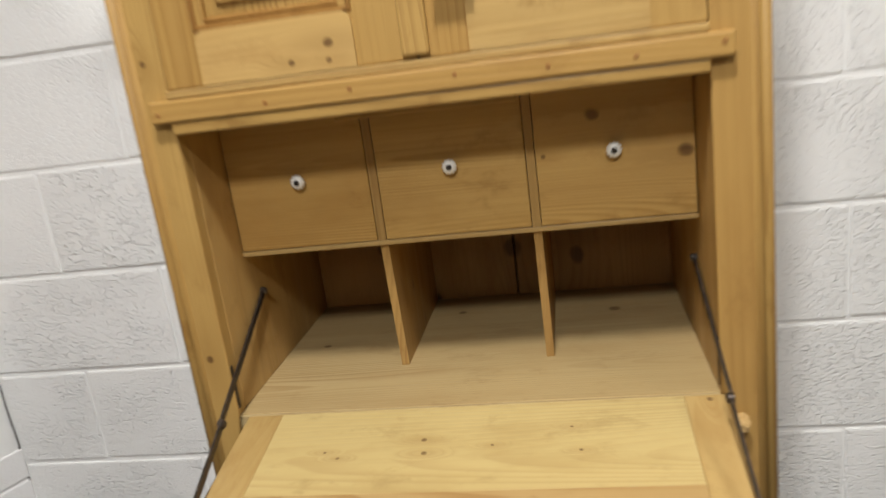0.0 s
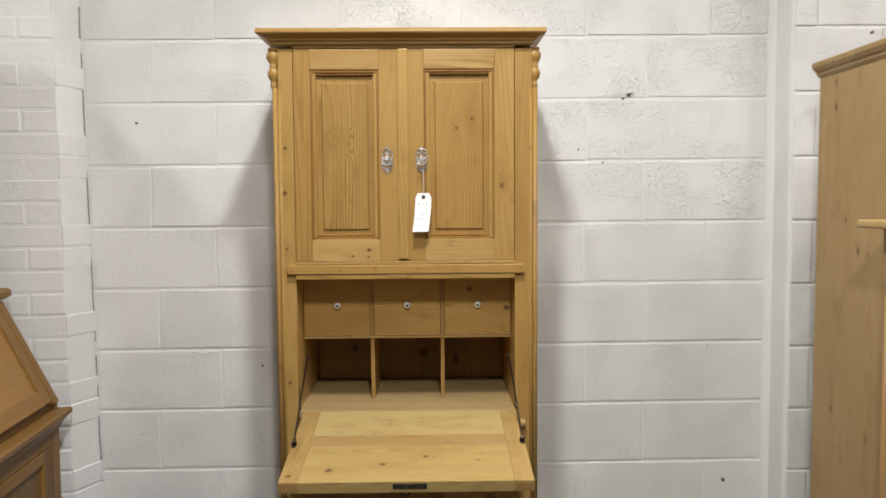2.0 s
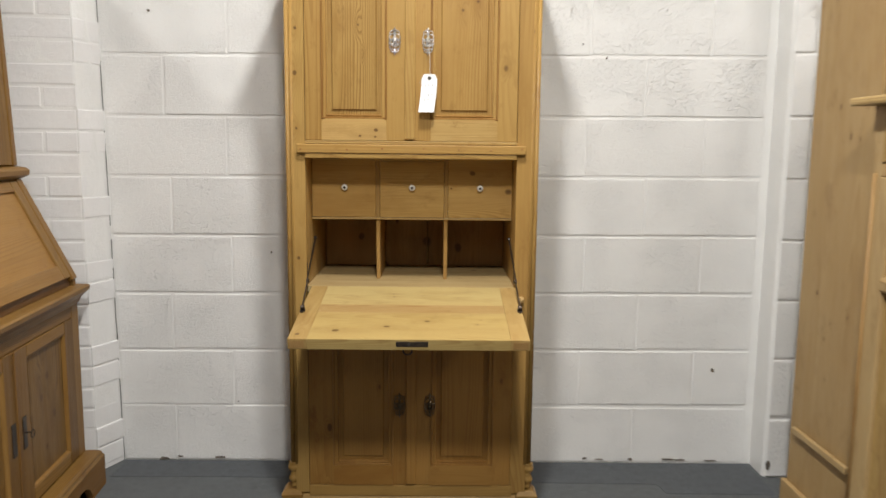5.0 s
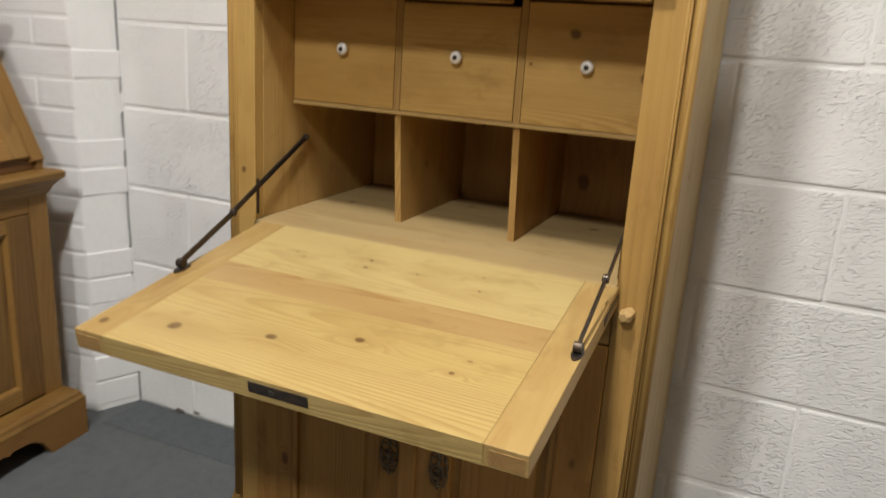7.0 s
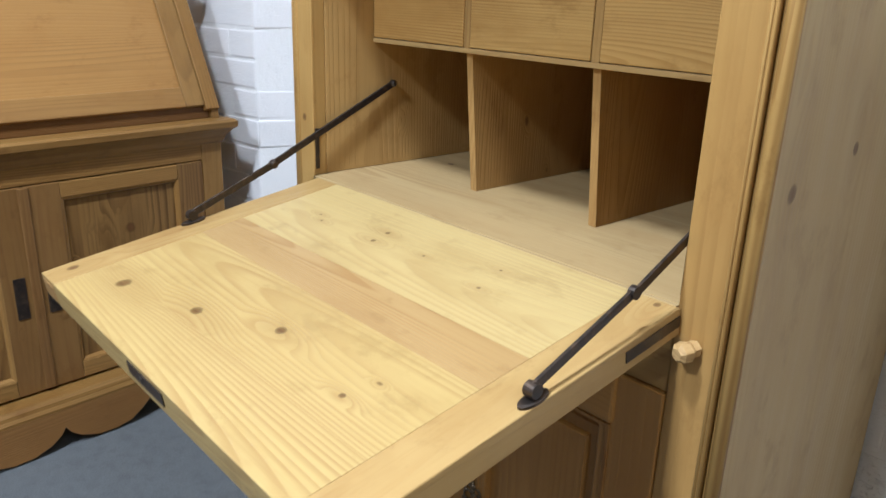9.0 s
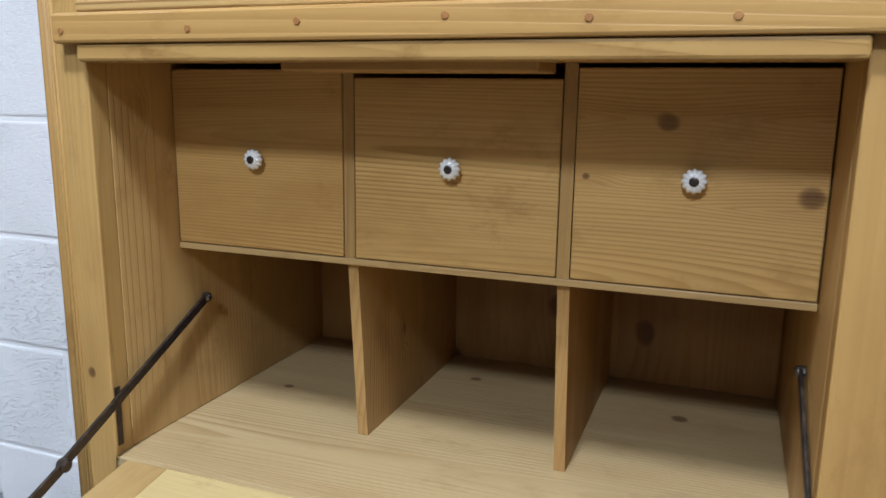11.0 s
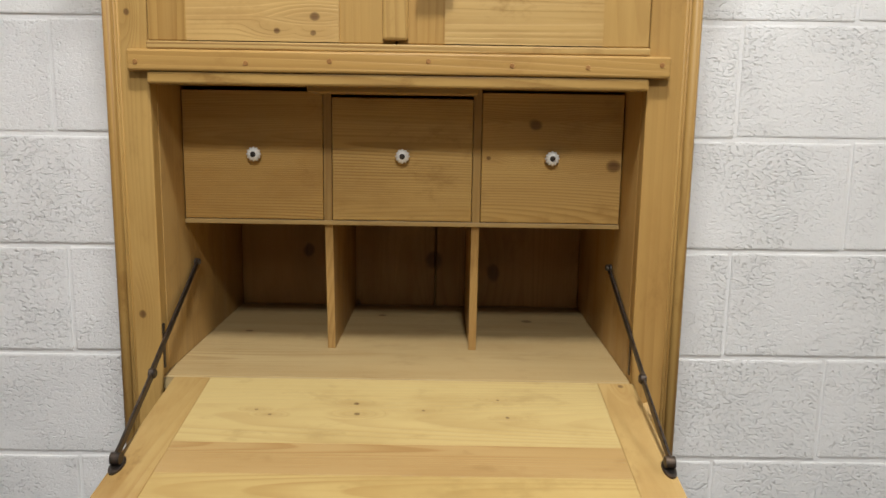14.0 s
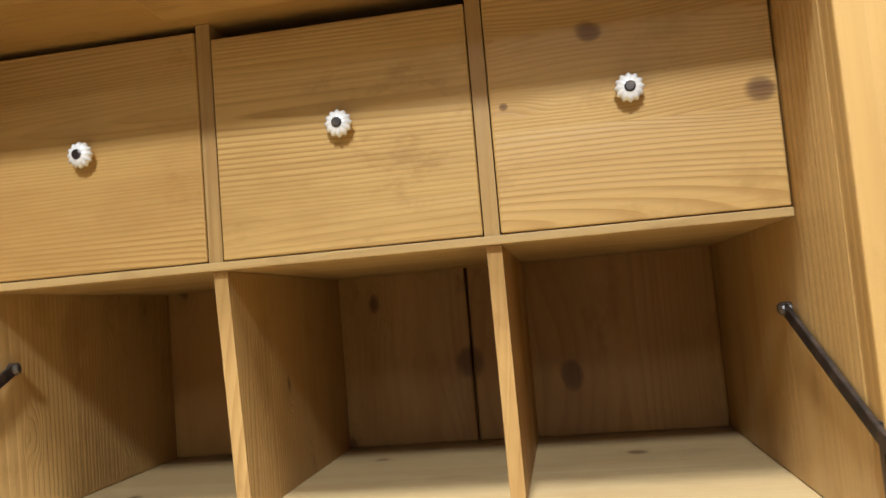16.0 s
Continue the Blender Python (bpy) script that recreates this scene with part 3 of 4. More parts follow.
BOARDS = [(-0.165, -0.003, PALE, ((-0.06, -0.07, 0, 0.0034), (-0.057, -0.096, 0, 0.0034), (-0.17, -0.10, 0, 0.0022), (-0.19, -0.088, 0, 0.0022), (0.03, -0.085, 0, 0.0022), (0.13, -0.055, 0, 0.0022), (0.14, -0.1, 0, 0.0022))),
          (-0.2283, -0.1652, (0.38, 0.26, 0.112), ()),
          (-FD, -0.2284, (0.43, 0.318, 0.126), ((-0.206, -0.362, 0, 0.0095), (-0.066, -0.333, 0, 0.0072), (0.047, -0.293, 0, 0.0056), (0.19, -0.315, 0, 0.003)))]
for y0, y1, tone, at in BOARDS:
    flap_part("board", box(-0.275, 0.275, y0, y1, -FT, 0, 0.0004), pine("x", tone, PALE_D, 0.05, {0: 5.0, 1: 3.0, 2: 12.0}[BOARDS.index((y0, y1, tone, at))], {0: 0.4, 1: 0.85, 2: 0.8}[BOARDS.index((y0, y1, tone, at))], 0.34, at=at, lines={0: 70.0, 1: 170.0, 2: 85.0}[BOARDS.index((y0, y1, tone, at))]))
for s in (-1, 1):
    flap_part("end_cleat", box(s * 0.2751, s * FW, -FD, -0.003, -FT, 0.0003, 0.0012), pine("y", (0.395, 0.268, 0.104), (0.25, 0.14, 0.043), 0.1, 6.0, 0.6, at=((-0.305, -0.39, 0.0, 0.006), (0.306, -0.012, 0.0, 0.004))))
    flap_part("hinge", box(s * (FW - 0.001), s * (FW + 0.0012), -0.092, -0.004, -0.020, -0.008, 0.0004), IRON, "dark iron hinge plate")
    # stay
    foot, top = Vector((s * (FW - 0.007), -0.210 if s > 0 else -0.219, 0.013)), FALL.inverted() @ Vector((s * 0.3285, 0.155, 0.937))
    knee = foot.lerp(top, 0.375) - Vector((0, 0.004, 0.006))
    flap_part("stay_foot", lathe([(0.0078, 0.0003), (0.0078, 0.003), (0.006, 0.0038)], pose(foot.x, foot.y, 0) @ Matrix.Diagonal((1.0, 2.3, 1, 1)), 20), IRON, "riveted iron foot of the stay")
    flap_part("stay_foot", lathe([(0.0072, -0.0055), (0.0072, 0.0055)], pose(foot.x, foot.y, 0.011, 0, 90, 0), 16), IRON)
    flap_part("stay", bar(foot, knee, 0.0105, 0.0035), IRON, "jointed dark iron stay")
    flap_part("stay", bar(knee + Vector((s * 0.002, 0, 0)), top, 0.0105, 0.0035), IRON)
    for p, r in ((knee, 0.0068), (top, 0.0055)):
        flap_part("rivet", lathe([(r, -0.004), (r, 0.003), (0.6 * r, 0.005)], Matrix.Translation(p) @ pose(0, 0, 0, 0, -90 * s, 0), 14), STEEL if r < 0.006 else IRON)
for s in (-1, 1):
    flap_part("tenon", box(s * 0.282, s * (FW - 0.004), -FD - 0.0006, -FD + 0.01, -0.026, -0.006, 0.0003), pine("y", (0.36, 0.22, 0.085), (0.18, 0.09, 0.028), 0.0, 5.0, 0.9, lines=420.0), "end grain of the cleat tenon")
flap_part("lock_plate", box(-0.035, 0.052, -FD - 0.0012, -FD + 0.003, -0.0205, -0.0055, 0.0004), IRON, "dark iron lock plate")
flap_part("lock_bolt", box(-0.004, 0.004, -FD - 0.0022, -FD, -0.016, -0.010, 0.0004), STEEL)
for s in (-1, 1):
    put("catch_plate", box(s * 0.3315, s * 0.3335, 0.003, 0.010, 0.81, 0.875, 0.0003), IRON, label="dark iron strip")
flap_part("keyhole_ring", pull_ring(-0.005, -FD + 0.035, -FT - 0.018, 0.012, 0.0025), IRON, "iron ring pull", True)
put("loper_knob", lathe([(0.0090, 0), (0.0085, 0.007), (0.0115, 0.012), (0.0105, 0.021), (0.0065, 0.025)], pose(0.358, -0.0005, 0.763, 90, 0, 0) @ pose(0, 0, 0, 0, -14, 20), 6), pine("y", (0.50, 0.35, 0.16)), label="whittled wooden peg")


def price_tag(x, y, z, drop, face, rows, w=0.024, curl=0.010, first=0.03, lines=4):
    """A string and a card tag; face turns it about z."""
    tag = thing("price_tag", "white card price tag hanging on a string", "tag", pose(x, y, z, 0, 0, face), "price tags")
    part("string", rod((0, 0, 0), (0.002, 0, -drop), 0.0007, 6), STRING, tag)
    h = 0.116
    z0 = -drop + 0.012
    bm = bmesh.new()
    cols = []
    for k in range(9):
        u = k / 8
        bend, dx = -curl * u * u, -curl * u * u
        half = w - (0.007 if k == 0 else 0)
        cols.append([bm.verts.new((sx * half + dx, bend + q, z0 - h * u)) for q in (0, 0.0007) for sx in (-1, 1)])
    for a, b in zip(cols, cols[1:]):
        for p, q in ((0, 1), (1, 3), (3, 2), (2, 0)):
            bm.faces.new((a[p], a[q], b[q], b[p]))
    bm.faces.new(cols[0][:2] + cols[0][:1:-1])
    bm.faces.new(cols[-1][:2] + cols[-1][:1:-1])
    part("card", bm, PAPER, tag)
    part("eyelet", lathe([(0.0055, 0), (0.0055, 0.0012), (0.003, 0.0014)], pose(0, -0.0002, z0 - 0.012, 90, 0, 0), 16), STEEL, tag, "metal eyelet")
    rng = random.Random(rows)
    for i in range(3):
        for j in range(lines):
            if rng.random() < 0.75:
                a = first + 0.0145 * j
                u = a / h
                c = (i - 1) * 0.011 - 0.6 * curl * u
                yy = -curl * u * u
                part("ink_mark", box(c - 0.0012, c + 0.0012, yy - 0.0012, yy - 0.0001, z0 - a - rng.uniform(0.004, 0.009), z0 - a, 0), INK, tag)
    return tag


price_tag(0.056, -0.024, 1.563, 0.107, 0, 5)
key = thing("key", "small steel key standing in the cupboard lock", "key", pose(0.051, -0.012, 1.566))
part("shank", rod((0, 0, 0), (-0.004, -0.022, -0.004), 0.0016, 8), SILVER, key)
part("bow", pull_ring(-0.004, -0.024, -0.008, 0.008, 0.0013), SILVER, key, smooth=True)

# ---- ceiling lights ----
# Housings out of view; the last three carry the added fill lamps.
for x, y, z, sx, sy, w in LAMPS:
    light = thing("ceiling_light", "long white strip light under the ceiling, out of view", "ceiling light", pose(x, y, 0), "ceiling lights")
    part("frame", box(-sx / 2 - 0.02, sx / 2 + 0.02, -sy / 2 - 0.02, sy / 2 + 0.02, z + 0.012, TOP, 0.004), PLASTER, light)

# ---- the bureau bookcase by the brick wall; its front looks along +x ----
BUREAU = thing("bureau_bookcase", "golden-brown pine bureau bookcase with slanted desk lid and glazed top", "cabinet", pose(-1.193, 0.25, 0, 0, 0, 95))
OR, OR_D = (0.245, 0.136, 0.038), (0.065, 0.029, 0.009)
BZ, BX = pine("z", OR, OR_D, 0.3, 8.0, 0.8), pine("x", OR, OR_D, 0.15, 6.0, 0.7)
BDOOR = pine("z", (0.19, 0.105, 0.033), (0.08, 0.034, 0.011), 0.6, 12.0, 0.9, lines=60.0)
BP = pine("z", (0.20, 0.112, 0.033), (0.05, 0.021, 0.007), 0.7, 15.0, 1.2, at=[(x, 0.0075, z, r) for x, z, r in ((-0.26, 0.5, 0.012), (-0.31, 0.44, 0.010), (-0.22, 0.36, 0.012), (-0.29, 0.27, 0.009), (-0.70, 0.51, 0.012), (-0.66, 0.38, 0.011), (-0.74, 0.27, 0.012))], lines=55.0)


def bpart(name, bm, material, parent=BUREAU, label="", smooth=False):
    return part(name, bm, material, parent, label, smooth)


BW = 1.0          # width; local x from -BW to 0
for x0, x1 in ((-0.02, 0.0), (-BW, -BW + 0.02)):
    bpart("side_panel", prism([(0.0, 0.10), (0.46, 0.10), (0.46, 1.12), (0.168, 1.12), (0.0, 0.775)], "x", x0, x1), BZ)
bpart("back_panel", box(-BW + 0.02, -0.02, 0.44, 0.46, 0.1, 1.12, 0), BX)
bpart("shelf", box(-BW + 0.02, -0.02, 0.02, 0.44, 0.10, 0.12, 0), BX)
bpart("shelf", box(-BW + 0.02, -0.02, 0.02, 0.44, 0.68, 0.70, 0), BX)
bpart("shelf", box(-BW + 0.02, -0.02, 0.175, 0.44, 1.10, 1.12, 0), BX)
bpart("front_stile", box(-0.058, 0.001, -0.002, 0.02, 0.10, 0.69, 0.002), BZ)
bpart("front_stile", box(-BW, -BW + 0.058, -0.002, 0.02, 0.10, 0.69, 0.002), BZ)
bpart("top_rail", box(-BW + 0.058, -0.058, -0.001, 0.02, 0.645, 0.69, 0.002), BX)
bpart("waist_moulding", mould([(0.0, 0.683), (0.006, 0.69), (0.012, 0.705), (0.026, 0.722), (0.034, 0.728), (0.036, 0.742), (0.030, 0.748), (0.0, 0.75)], -BW, 0, 0.0, 0.46), BX)
bpart("lid_rail", box(-BW + 0.02, -0.02, 0.012, 0.03, 0.75, 0.80, 0.002), pine("x", (0.15, 0.076, 0.025), OR_D))
# slanted lid: built upright, then leaned back
LEAN_B = math.degrees(math.atan2(0.168, 0.345))
lid = bpart("desk_lid", box(-BW + 0.085, -0.085, 0.006, 0.018, 0.02, 0.36, 0.001), pine("x", (0.34, 0.188, 0.056), OR_D, 0.1, 4.0, 0.45), label="slanted desk lid with cleated ends")
lid.matrix_local = pose(0, 0.002, 0.785, -LEAN_B, 0, 0)
for x0, x1 in ((-0.088, -0.037), (-BW + 0.037, -BW + 0.088)):
    bpart("cleat", box(x0, x1, -0.002, 0.02, 0.0, 0.37, 0.003), BZ, lid)
bpart("edge_strip", box(-BW + 0.088, -0.088, -0.002, 0.02, 0.0, 0.052, 0.003), pine("x", (0.29, 0.165, 0.052), OR_D), lid)
bpart("edge_strip", box(-BW + 0.088, -0.088, -0.002, 0.02, 0.33, 0.37, 0.003), BX, lid)
for x0, x1 in ((-0.036, 0.002), (-BW - 0.002, -BW + 0.036)):
    cheek = bpart("cheek", box(x0, x1, -0.004, 0.022, -0.012, 0.375, 0.003), BZ)
    cheek.matrix_local = pose(0, 0.002, 0.785, -LEAN_B, 0, 0)
# plinth with a scalloped apron
PF = -0.062
curve = ((0.0, 0.058), (0.012, 0.040), (0.035, 0.022), (0.075, 0.008), (0.12, 0.006), (0.16, 0.014), (0.19, 0.034), (0.215, 0.058), (0.245, 0.068), (0.262, 0.060), (0.275, 0.068), (0.33, 0.064), (0.365, 0.045), (0.385, 0.018), (0.395, 0.0))
out = [(-BW - 0.02, 0.105), (0.02, 0.105), (0.02, 0.0)]
out += [(-BW / 2 + d, z) for d, z in reversed(curve)]
out += [(-BW / 2 - d, z) for d, z in curve[1:]]
out += [(-BW - 0.02, 0.0)]
bpart("plinth", prism(out, "y", PF, PF + 0.024), pine("x", (0.24, 0.125, 0.038), OR_D, 0.3), label="scalloped plinth board")
for x0, x1 in ((0.0, 0.02), (-BW - 0.02, -BW)):
    bpart("plinth_side", prism([(PF + 0.0245, 0.105), (0.46, 0.105), (0.46, 0.0), (0.38, 0.0), (0.34, 0.04), (0.10, 0.04), (0.05, 0.0), (PF + 0.0245, 0.0)], "x", x0, x1), pine("y", (0.24, 0.125, 0.038), OR_D, 0.3))
bpart("plinth_cap", mould([(0.020, 0.1055), (0.020, 0.112), (0.014, 0.120), (0.012, 0.128), (0.004, 0.136)], -BW, 0, PF + 0.02, 0.46), BX)
for x0, x1, hx in ((-0.4985, -0.0595, -0.465), (-0.9405, -0.5015, -0.535)):
    door = bpart("door", box(x0, x0 + 0.078, -0.004, 0.018, 0.1425, 0.643, 0.002), BDOOR, label="framed and panelled cupboard door")
    bpart("stile", box(x1 - 0.07, x1, -0.004, 0.018, 0.1425, 0.643, 0.002), BDOOR, door)
    bpart("rail", box(x0 + 0.0785, x1 - 0.0705, -0.004, 0.017, 0.605, 0.642, 0.002), BX, door)
    bpart("rail", box(x0 + 0.0785, x1 - 0.0705, -0.004, 0.017, 0.143, 0.185, 0.002), BX, door)
    bpart("panel", box(x0 + 0.075, x1 - 0.067, 0.0075, 0.014, 0.182, 0.608, 0), BP, door)
    bpart("panel_moulding", frame_mould(x0 + 0.078, x1 - 0.07, 0.185, 0.605, [(0, -0.004), (0.005, -0.002), (0.008, 0.003), (0.009, 0.0076)]), BZ, door)
    bpart("lock_plate", box(hx - 0.013, hx + 0.013, -0.0065, -0.0035, 0.335, 0.435, 0.0008), IRON, door, "dark iron lock plate")
bpart("astragal", box(-0.512, -0.488, -0.009, -0.003, 0.144, 0.642, 0.003), pine("z", (0.175, 0.09, 0.028), OR_D))
# glazed top
bpart("shelf_moulding", mould([(0.0, 1.121), (0.014, 1.126), (0.028, 1.136), (0.030, 1.152), (0.022, 1.162), (0.0, 1.166)], -BW + 0.005, -0.005, 0.172, 0.46), BX)
TOP_PARTS = []


def top_part(name, bm, material, label=""):
    TOP_PARTS.append(bpart(name, bm, material, BUREAU, label))
    return TOP_PARTS[-1]


# Much darker than the carcass: the shade behind the glass is in its colour.
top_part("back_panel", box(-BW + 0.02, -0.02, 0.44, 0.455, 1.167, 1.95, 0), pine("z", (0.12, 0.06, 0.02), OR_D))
for x0, x1 in ((-0.03, -0.008), (-BW + 0.008, -BW + 0.03)):
    top_part("side_panel", box(x0, x1, 0.176, 0.445, 1.166, 1.90, 0.002), BZ)
top_part("corner_strip", box(-0.034, -0.004, 0.168, 0.19, 1.167, 1.90, 0.005), BZ)
top_part("corner_strip", box(-BW + 0.004, -BW + 0.034, 0.168, 0.19, 1.167, 1.90, 0.005), BZ)
top_part("cornice", mould([(0.0, 1.89), (0.006, 1.905), (0.010, 1.93), (0.030, 1.955), (0.045, 1.968), (0.047, 1.995), (0.03, 2.0), (0.0, 2.002)], -BW + 0.005, -0.005, 0.172, 0.46), BX, label="moulded cornice")
for z in (1.42, 1.66):
    top_part("shelf", box(-BW + 0.03, -0.03, 0.22, 0.44, z, z + 0.018, 0.001), BX)
for x0, x1 in ((-0.496, -0.0355), (-0.9645, -0.504)):
    gdoor = top_part("glazed_door", box(x1 - 0.10, x1, 0.172, 0.196, 1.17, 1.887, 0.003), BZ, label="glazed bookcase door")
    bpart("stile", box(x0, x0 + 0.055, 0.172, 0.196, 1.17, 1.887, 0.003), BZ, gdoor)
    bpart("rail", box(x0 + 0.0555, x1 - 0.1005, 0.172, 0.195, 1.17, 1.262, 0.003), BX, gdoor)
    bpart("rail", box(x0 + 0.0555, x1 - 0.1005, 0.172, 0.195, 1.815, 1.887, 0.003), BX, gdoor)
    bpart("glazing_bead", frame_mould(x0 + 0.055, x1 - 0.10, 1.262, 1.815, [(0, 0.172), (0.006, 0.176), (0.008, 0.183)]), BZ, gdoor)
    pane = bpart("pane", box(x0 + 0.05, x1 - 0.096, 0.184, 0.187, 1.258, 1.819, 0), GLASS, gdoor, "clear glass pane")
# the top section leans back a little
SET_BACK = pose(0, 0.172, 1.166, -2.3, 0, 0) @ pose(0, -0.172, -1.166)
for ob in TOP_PARTS:
    ob.matrix_local = SET_BACK
bkey = thing("key", "small dark key standing in the bureau lock", "key", pose(-1.147, -0.213, 0.385, 0, 0, 95))
part("shank", rod((0, 0, 0), (0, -0.02, 0), 0.002, 8), IRON, bkey)
part("bow", pull_ring(0, -0.022, -0.004, 0.012, 0.0016), IRON, bkey, smooth=True)

# ---- the open dresser by the pier; its front looks along -y ----
DR = (0.415, 0.292, 0.142)
DR_D = (0.23, 0.135, 0.055)
DZ, DX, DY = pine("z", DR, DR_D, 0.85, 6.0, 0.7, 0.5), pine("x", DR, DR_D, 0.3, 6.0, 0.7, 0.5), pine("y", DR, DR_D, 0.2)
DRESSER = thing("open_dresser", "pale pine open dresser with fluted pilasters and arched crest", "dresser")
X0, X1, YF, YB = 1.312, 2.26, -0.275, 0.105


def dpart(name, bm, material, parent=DRESSER, label="", smooth=False):
    return part(name, bm, material, parent, label, smooth)


for s0, s1 in ((X0, X0 + 0.022), (X1 - 0.022, X1)):
    dpart("side_panel", box(s0, s1, YF, YB, 0, 1.828, 0.002), DZ)
dpart("back_board", box(X0 + 0.022, X1 - 0.022, YB - 0.02, YB - 0.008, 0, 1.8, 0), DZ)
for k in range(9):
    a = X0 + 0.024 + k * 0.1025
    dpart("back_plank", box(a, a + 0.098, YB - 0.034, YB - 0.0205, 0.9, 1.80, 0.004), pine("z", (0.30, 0.195, 0.08), (0.17, 0.10, 0.036), 0.25))
for z in (0.9, 1.2, 1.48):
    dpart("shelf", box(X0 + 0.0225, X1 - 0.0225, YF + 0.02, YB - 0.035, z, z + 0.02, 0.002), DX)
dpart("top_board", box(X0 + 0.0225, X1 - 0.0225, YF + 0.02, YB - 0.035, 1.775, 1.795, 0.001), DX)
dpart("lower_front", box(X0 + 0.0225, X1 - 0.0225, YF + 0.004, YF + 0.02, 0.06, 0.899, 0.001), DX)
dpart("frieze", box(X0 + 0.0225, X1 - 0.0225, YF - 0.004, YF + 0.018, 1.757, 1.822, 0.002), DX)
dpart("frieze_bead", box(X0 + 0.024, X1 - 0.024, YF - 0.012, YF - 0.0045, 1.756, 1.766, 0.003), DX)
for a, b in ((X0, X0 + 0.10), (X1 - 0.10, X1)):
    dpart("cornice", mould([(0.002, 1.822), (0.005, 1.826), (0.009, 1.830), (0.012, 1.838), (0.018, 1.842), (0.026, 1.853), (0.028, 1.864), (0.025, 1.868)], a, b, YF - 0.002, YB), DX, label="moulded cornice")
crest = [(X0 + 0.102, 1.8225), (X1 - 0.102, 1.8225)]
for k in range(21):
    u = k / 20
    crest.append((X1 - 0.102 - (X1 - X0 - 0.204) * u, 1.866 + 0.10 * (0.5 - 0.5 * math.cos(2 * math.pi * u)) ** 0.6))
dpart("crest", prism(crest, "y", YF - 0.0042, YF + 0.018), DX, label="arched crest board")
for p, q in zip(crest[2:], crest[3:]):
    dpart("crest_bead", rod((p[0], YF - 0.008, p[1]), (q[0], YF - 0.008, q[1]), 0.009, 8), DX)
for c in (X0 + 0.035, X1 - 0.035):
    dpart("pilaster", box(c - 0.031, c + 0.026, YF - 0.006, YF + 0.018, 1.39, 1.7565, 0.001), DZ, label="fluted pilaster")
    for k in range(5):
        dpart("reed", lathe([(0.0035, 1.40), (0.0035, 1.61)], pose(c - 0.024 + 0.0105 * k, YF - 0.0075, 0), 8), DZ, smooth=True)
    pts = [(YF - 0.006, 1.60), (YF - 0.016, 1.612), (YF - 0.020, 1.66), (YF - 0.024, 1.70)]
    for k in range(9):
        a = -math.pi / 2 + math.pi * k / 8
        pts.append((YF - 0.018 - 0.020 * math.cos(a), 1.725 + 0.022 * math.sin(a)))
    pts += [(YF - 0.006, 1.747)]
    dpart("corbel", prism(pts, "x", c - 0.030, c + 0.030), DZ, label="carved scroll corbel")
    for d in (-0.011, 0.011):
        dpart("corbel_band", lathe([(0.021, -0.002), (0.0235, -0.001), (0.0235, 0.001), (0.021, 0.002)], pose(c + d, YF - 0.018, 1.725, 0, 90, 0), 20), DZ)
    half = [(c + 0.026 * math.cos(math.pi * k / 10), 1.60 - 0.02 * math.sin(math.pi * k / 10)) for k in range(11)]
    dpart("corbel_drop", prism(half, "y", YF - 0.015, YF - 0.006), DZ)
    dpart("corbel_drop", box(c - 0.004, c + 0.004, YF - 0.0255, YF - 0.012, 1.635, 1.69, 0.002), DZ)
dpart("side_moulding", box(X0 - 0.016, X0 - 0.0005, YF, YB - 0.04, 0.293, 0.318, 0.005), DY)
dpart("side_plinth", box(X0 - 0.02, X0 - 0.0005, YF - 0.02, YB + 0.005, 0, 0.115, 0.005), DY)

# ---- the two-door cupboard in front of the dresser; its front looks along -x ----
CUP = thing("two_door_cupboard", "pale pine two-door cupboard with drawers and overhanging top", "cupboard", pose(1.24, -0.39, 0, 0, 0, -90))
CW, CD = 0.93, 0.44      # local x runs towards -y


def cpart(name, bm, material, parent=CUP, label="", smooth=False):
    return part(name, bm, material, parent, label, smooth)


CPANEL = pine("z", (0.42, 0.305, 0.122), (0.25, 0.16, 0.055), 0.2, 9.0, 0.75, 0.5)
for a, b in ((0, 0.02), (CW - 0.02, CW)):
    cpart("side_panel", box(a, b, 0.022, CD, 0, 1.366, 0.002), DZ)
cpart("back_panel", box(0.02, CW - 0.02, CD - 0.015, CD, 0.05, 1.366, 0), DZ)
cpart("front_stile", box(0, 0.042, -0.001, 0.0215, 0, 1.366, 0.003), DZ)
cpart("front_stile", box(CW - 0.042, CW, -0.001, 0.0215, 0, 1.366, 0.003), DZ)
cpart("corner_bead", lathe([(0.006, 0.02), (0.006, 1.19)], pose(0.016, -0.002, 0), 10), pine("z", (0.33, 0.205, 0.085), DR_D), smooth=True)
cpart("rail", box(0.0425, CW - 0.0425, 0.0, 0.02, 1.184, 1.216, 0.002), DX)
cpart("rail", box(0.0425, CW - 0.0425, 0.0, 0.02, 0.03, 0.075, 0.002), DX)
cpart("bottom_board", box(0.0205, CW - 0.0205, 0.0225, CD - 0.016, 0.05, 0.07, 0), DX)
cpart("top_rail", box(0.0425, CW - 0.0425, 0.0, 0.02, 1.354, 1.366, 0.001), DX)
cpart("bracket", box(-0.016, -0.0005, 0.002, 0.022, 1.30, 1.366, 0.003), DZ)
cpart("top_board", box(-0.052, CW + 0.05, -0.05, CD + 0.02, 1.3665, 1.388, 0.006), pine("x", (0.48, 0.335, 0.145), DR_D, 0.1), label="overhanging pine top board")


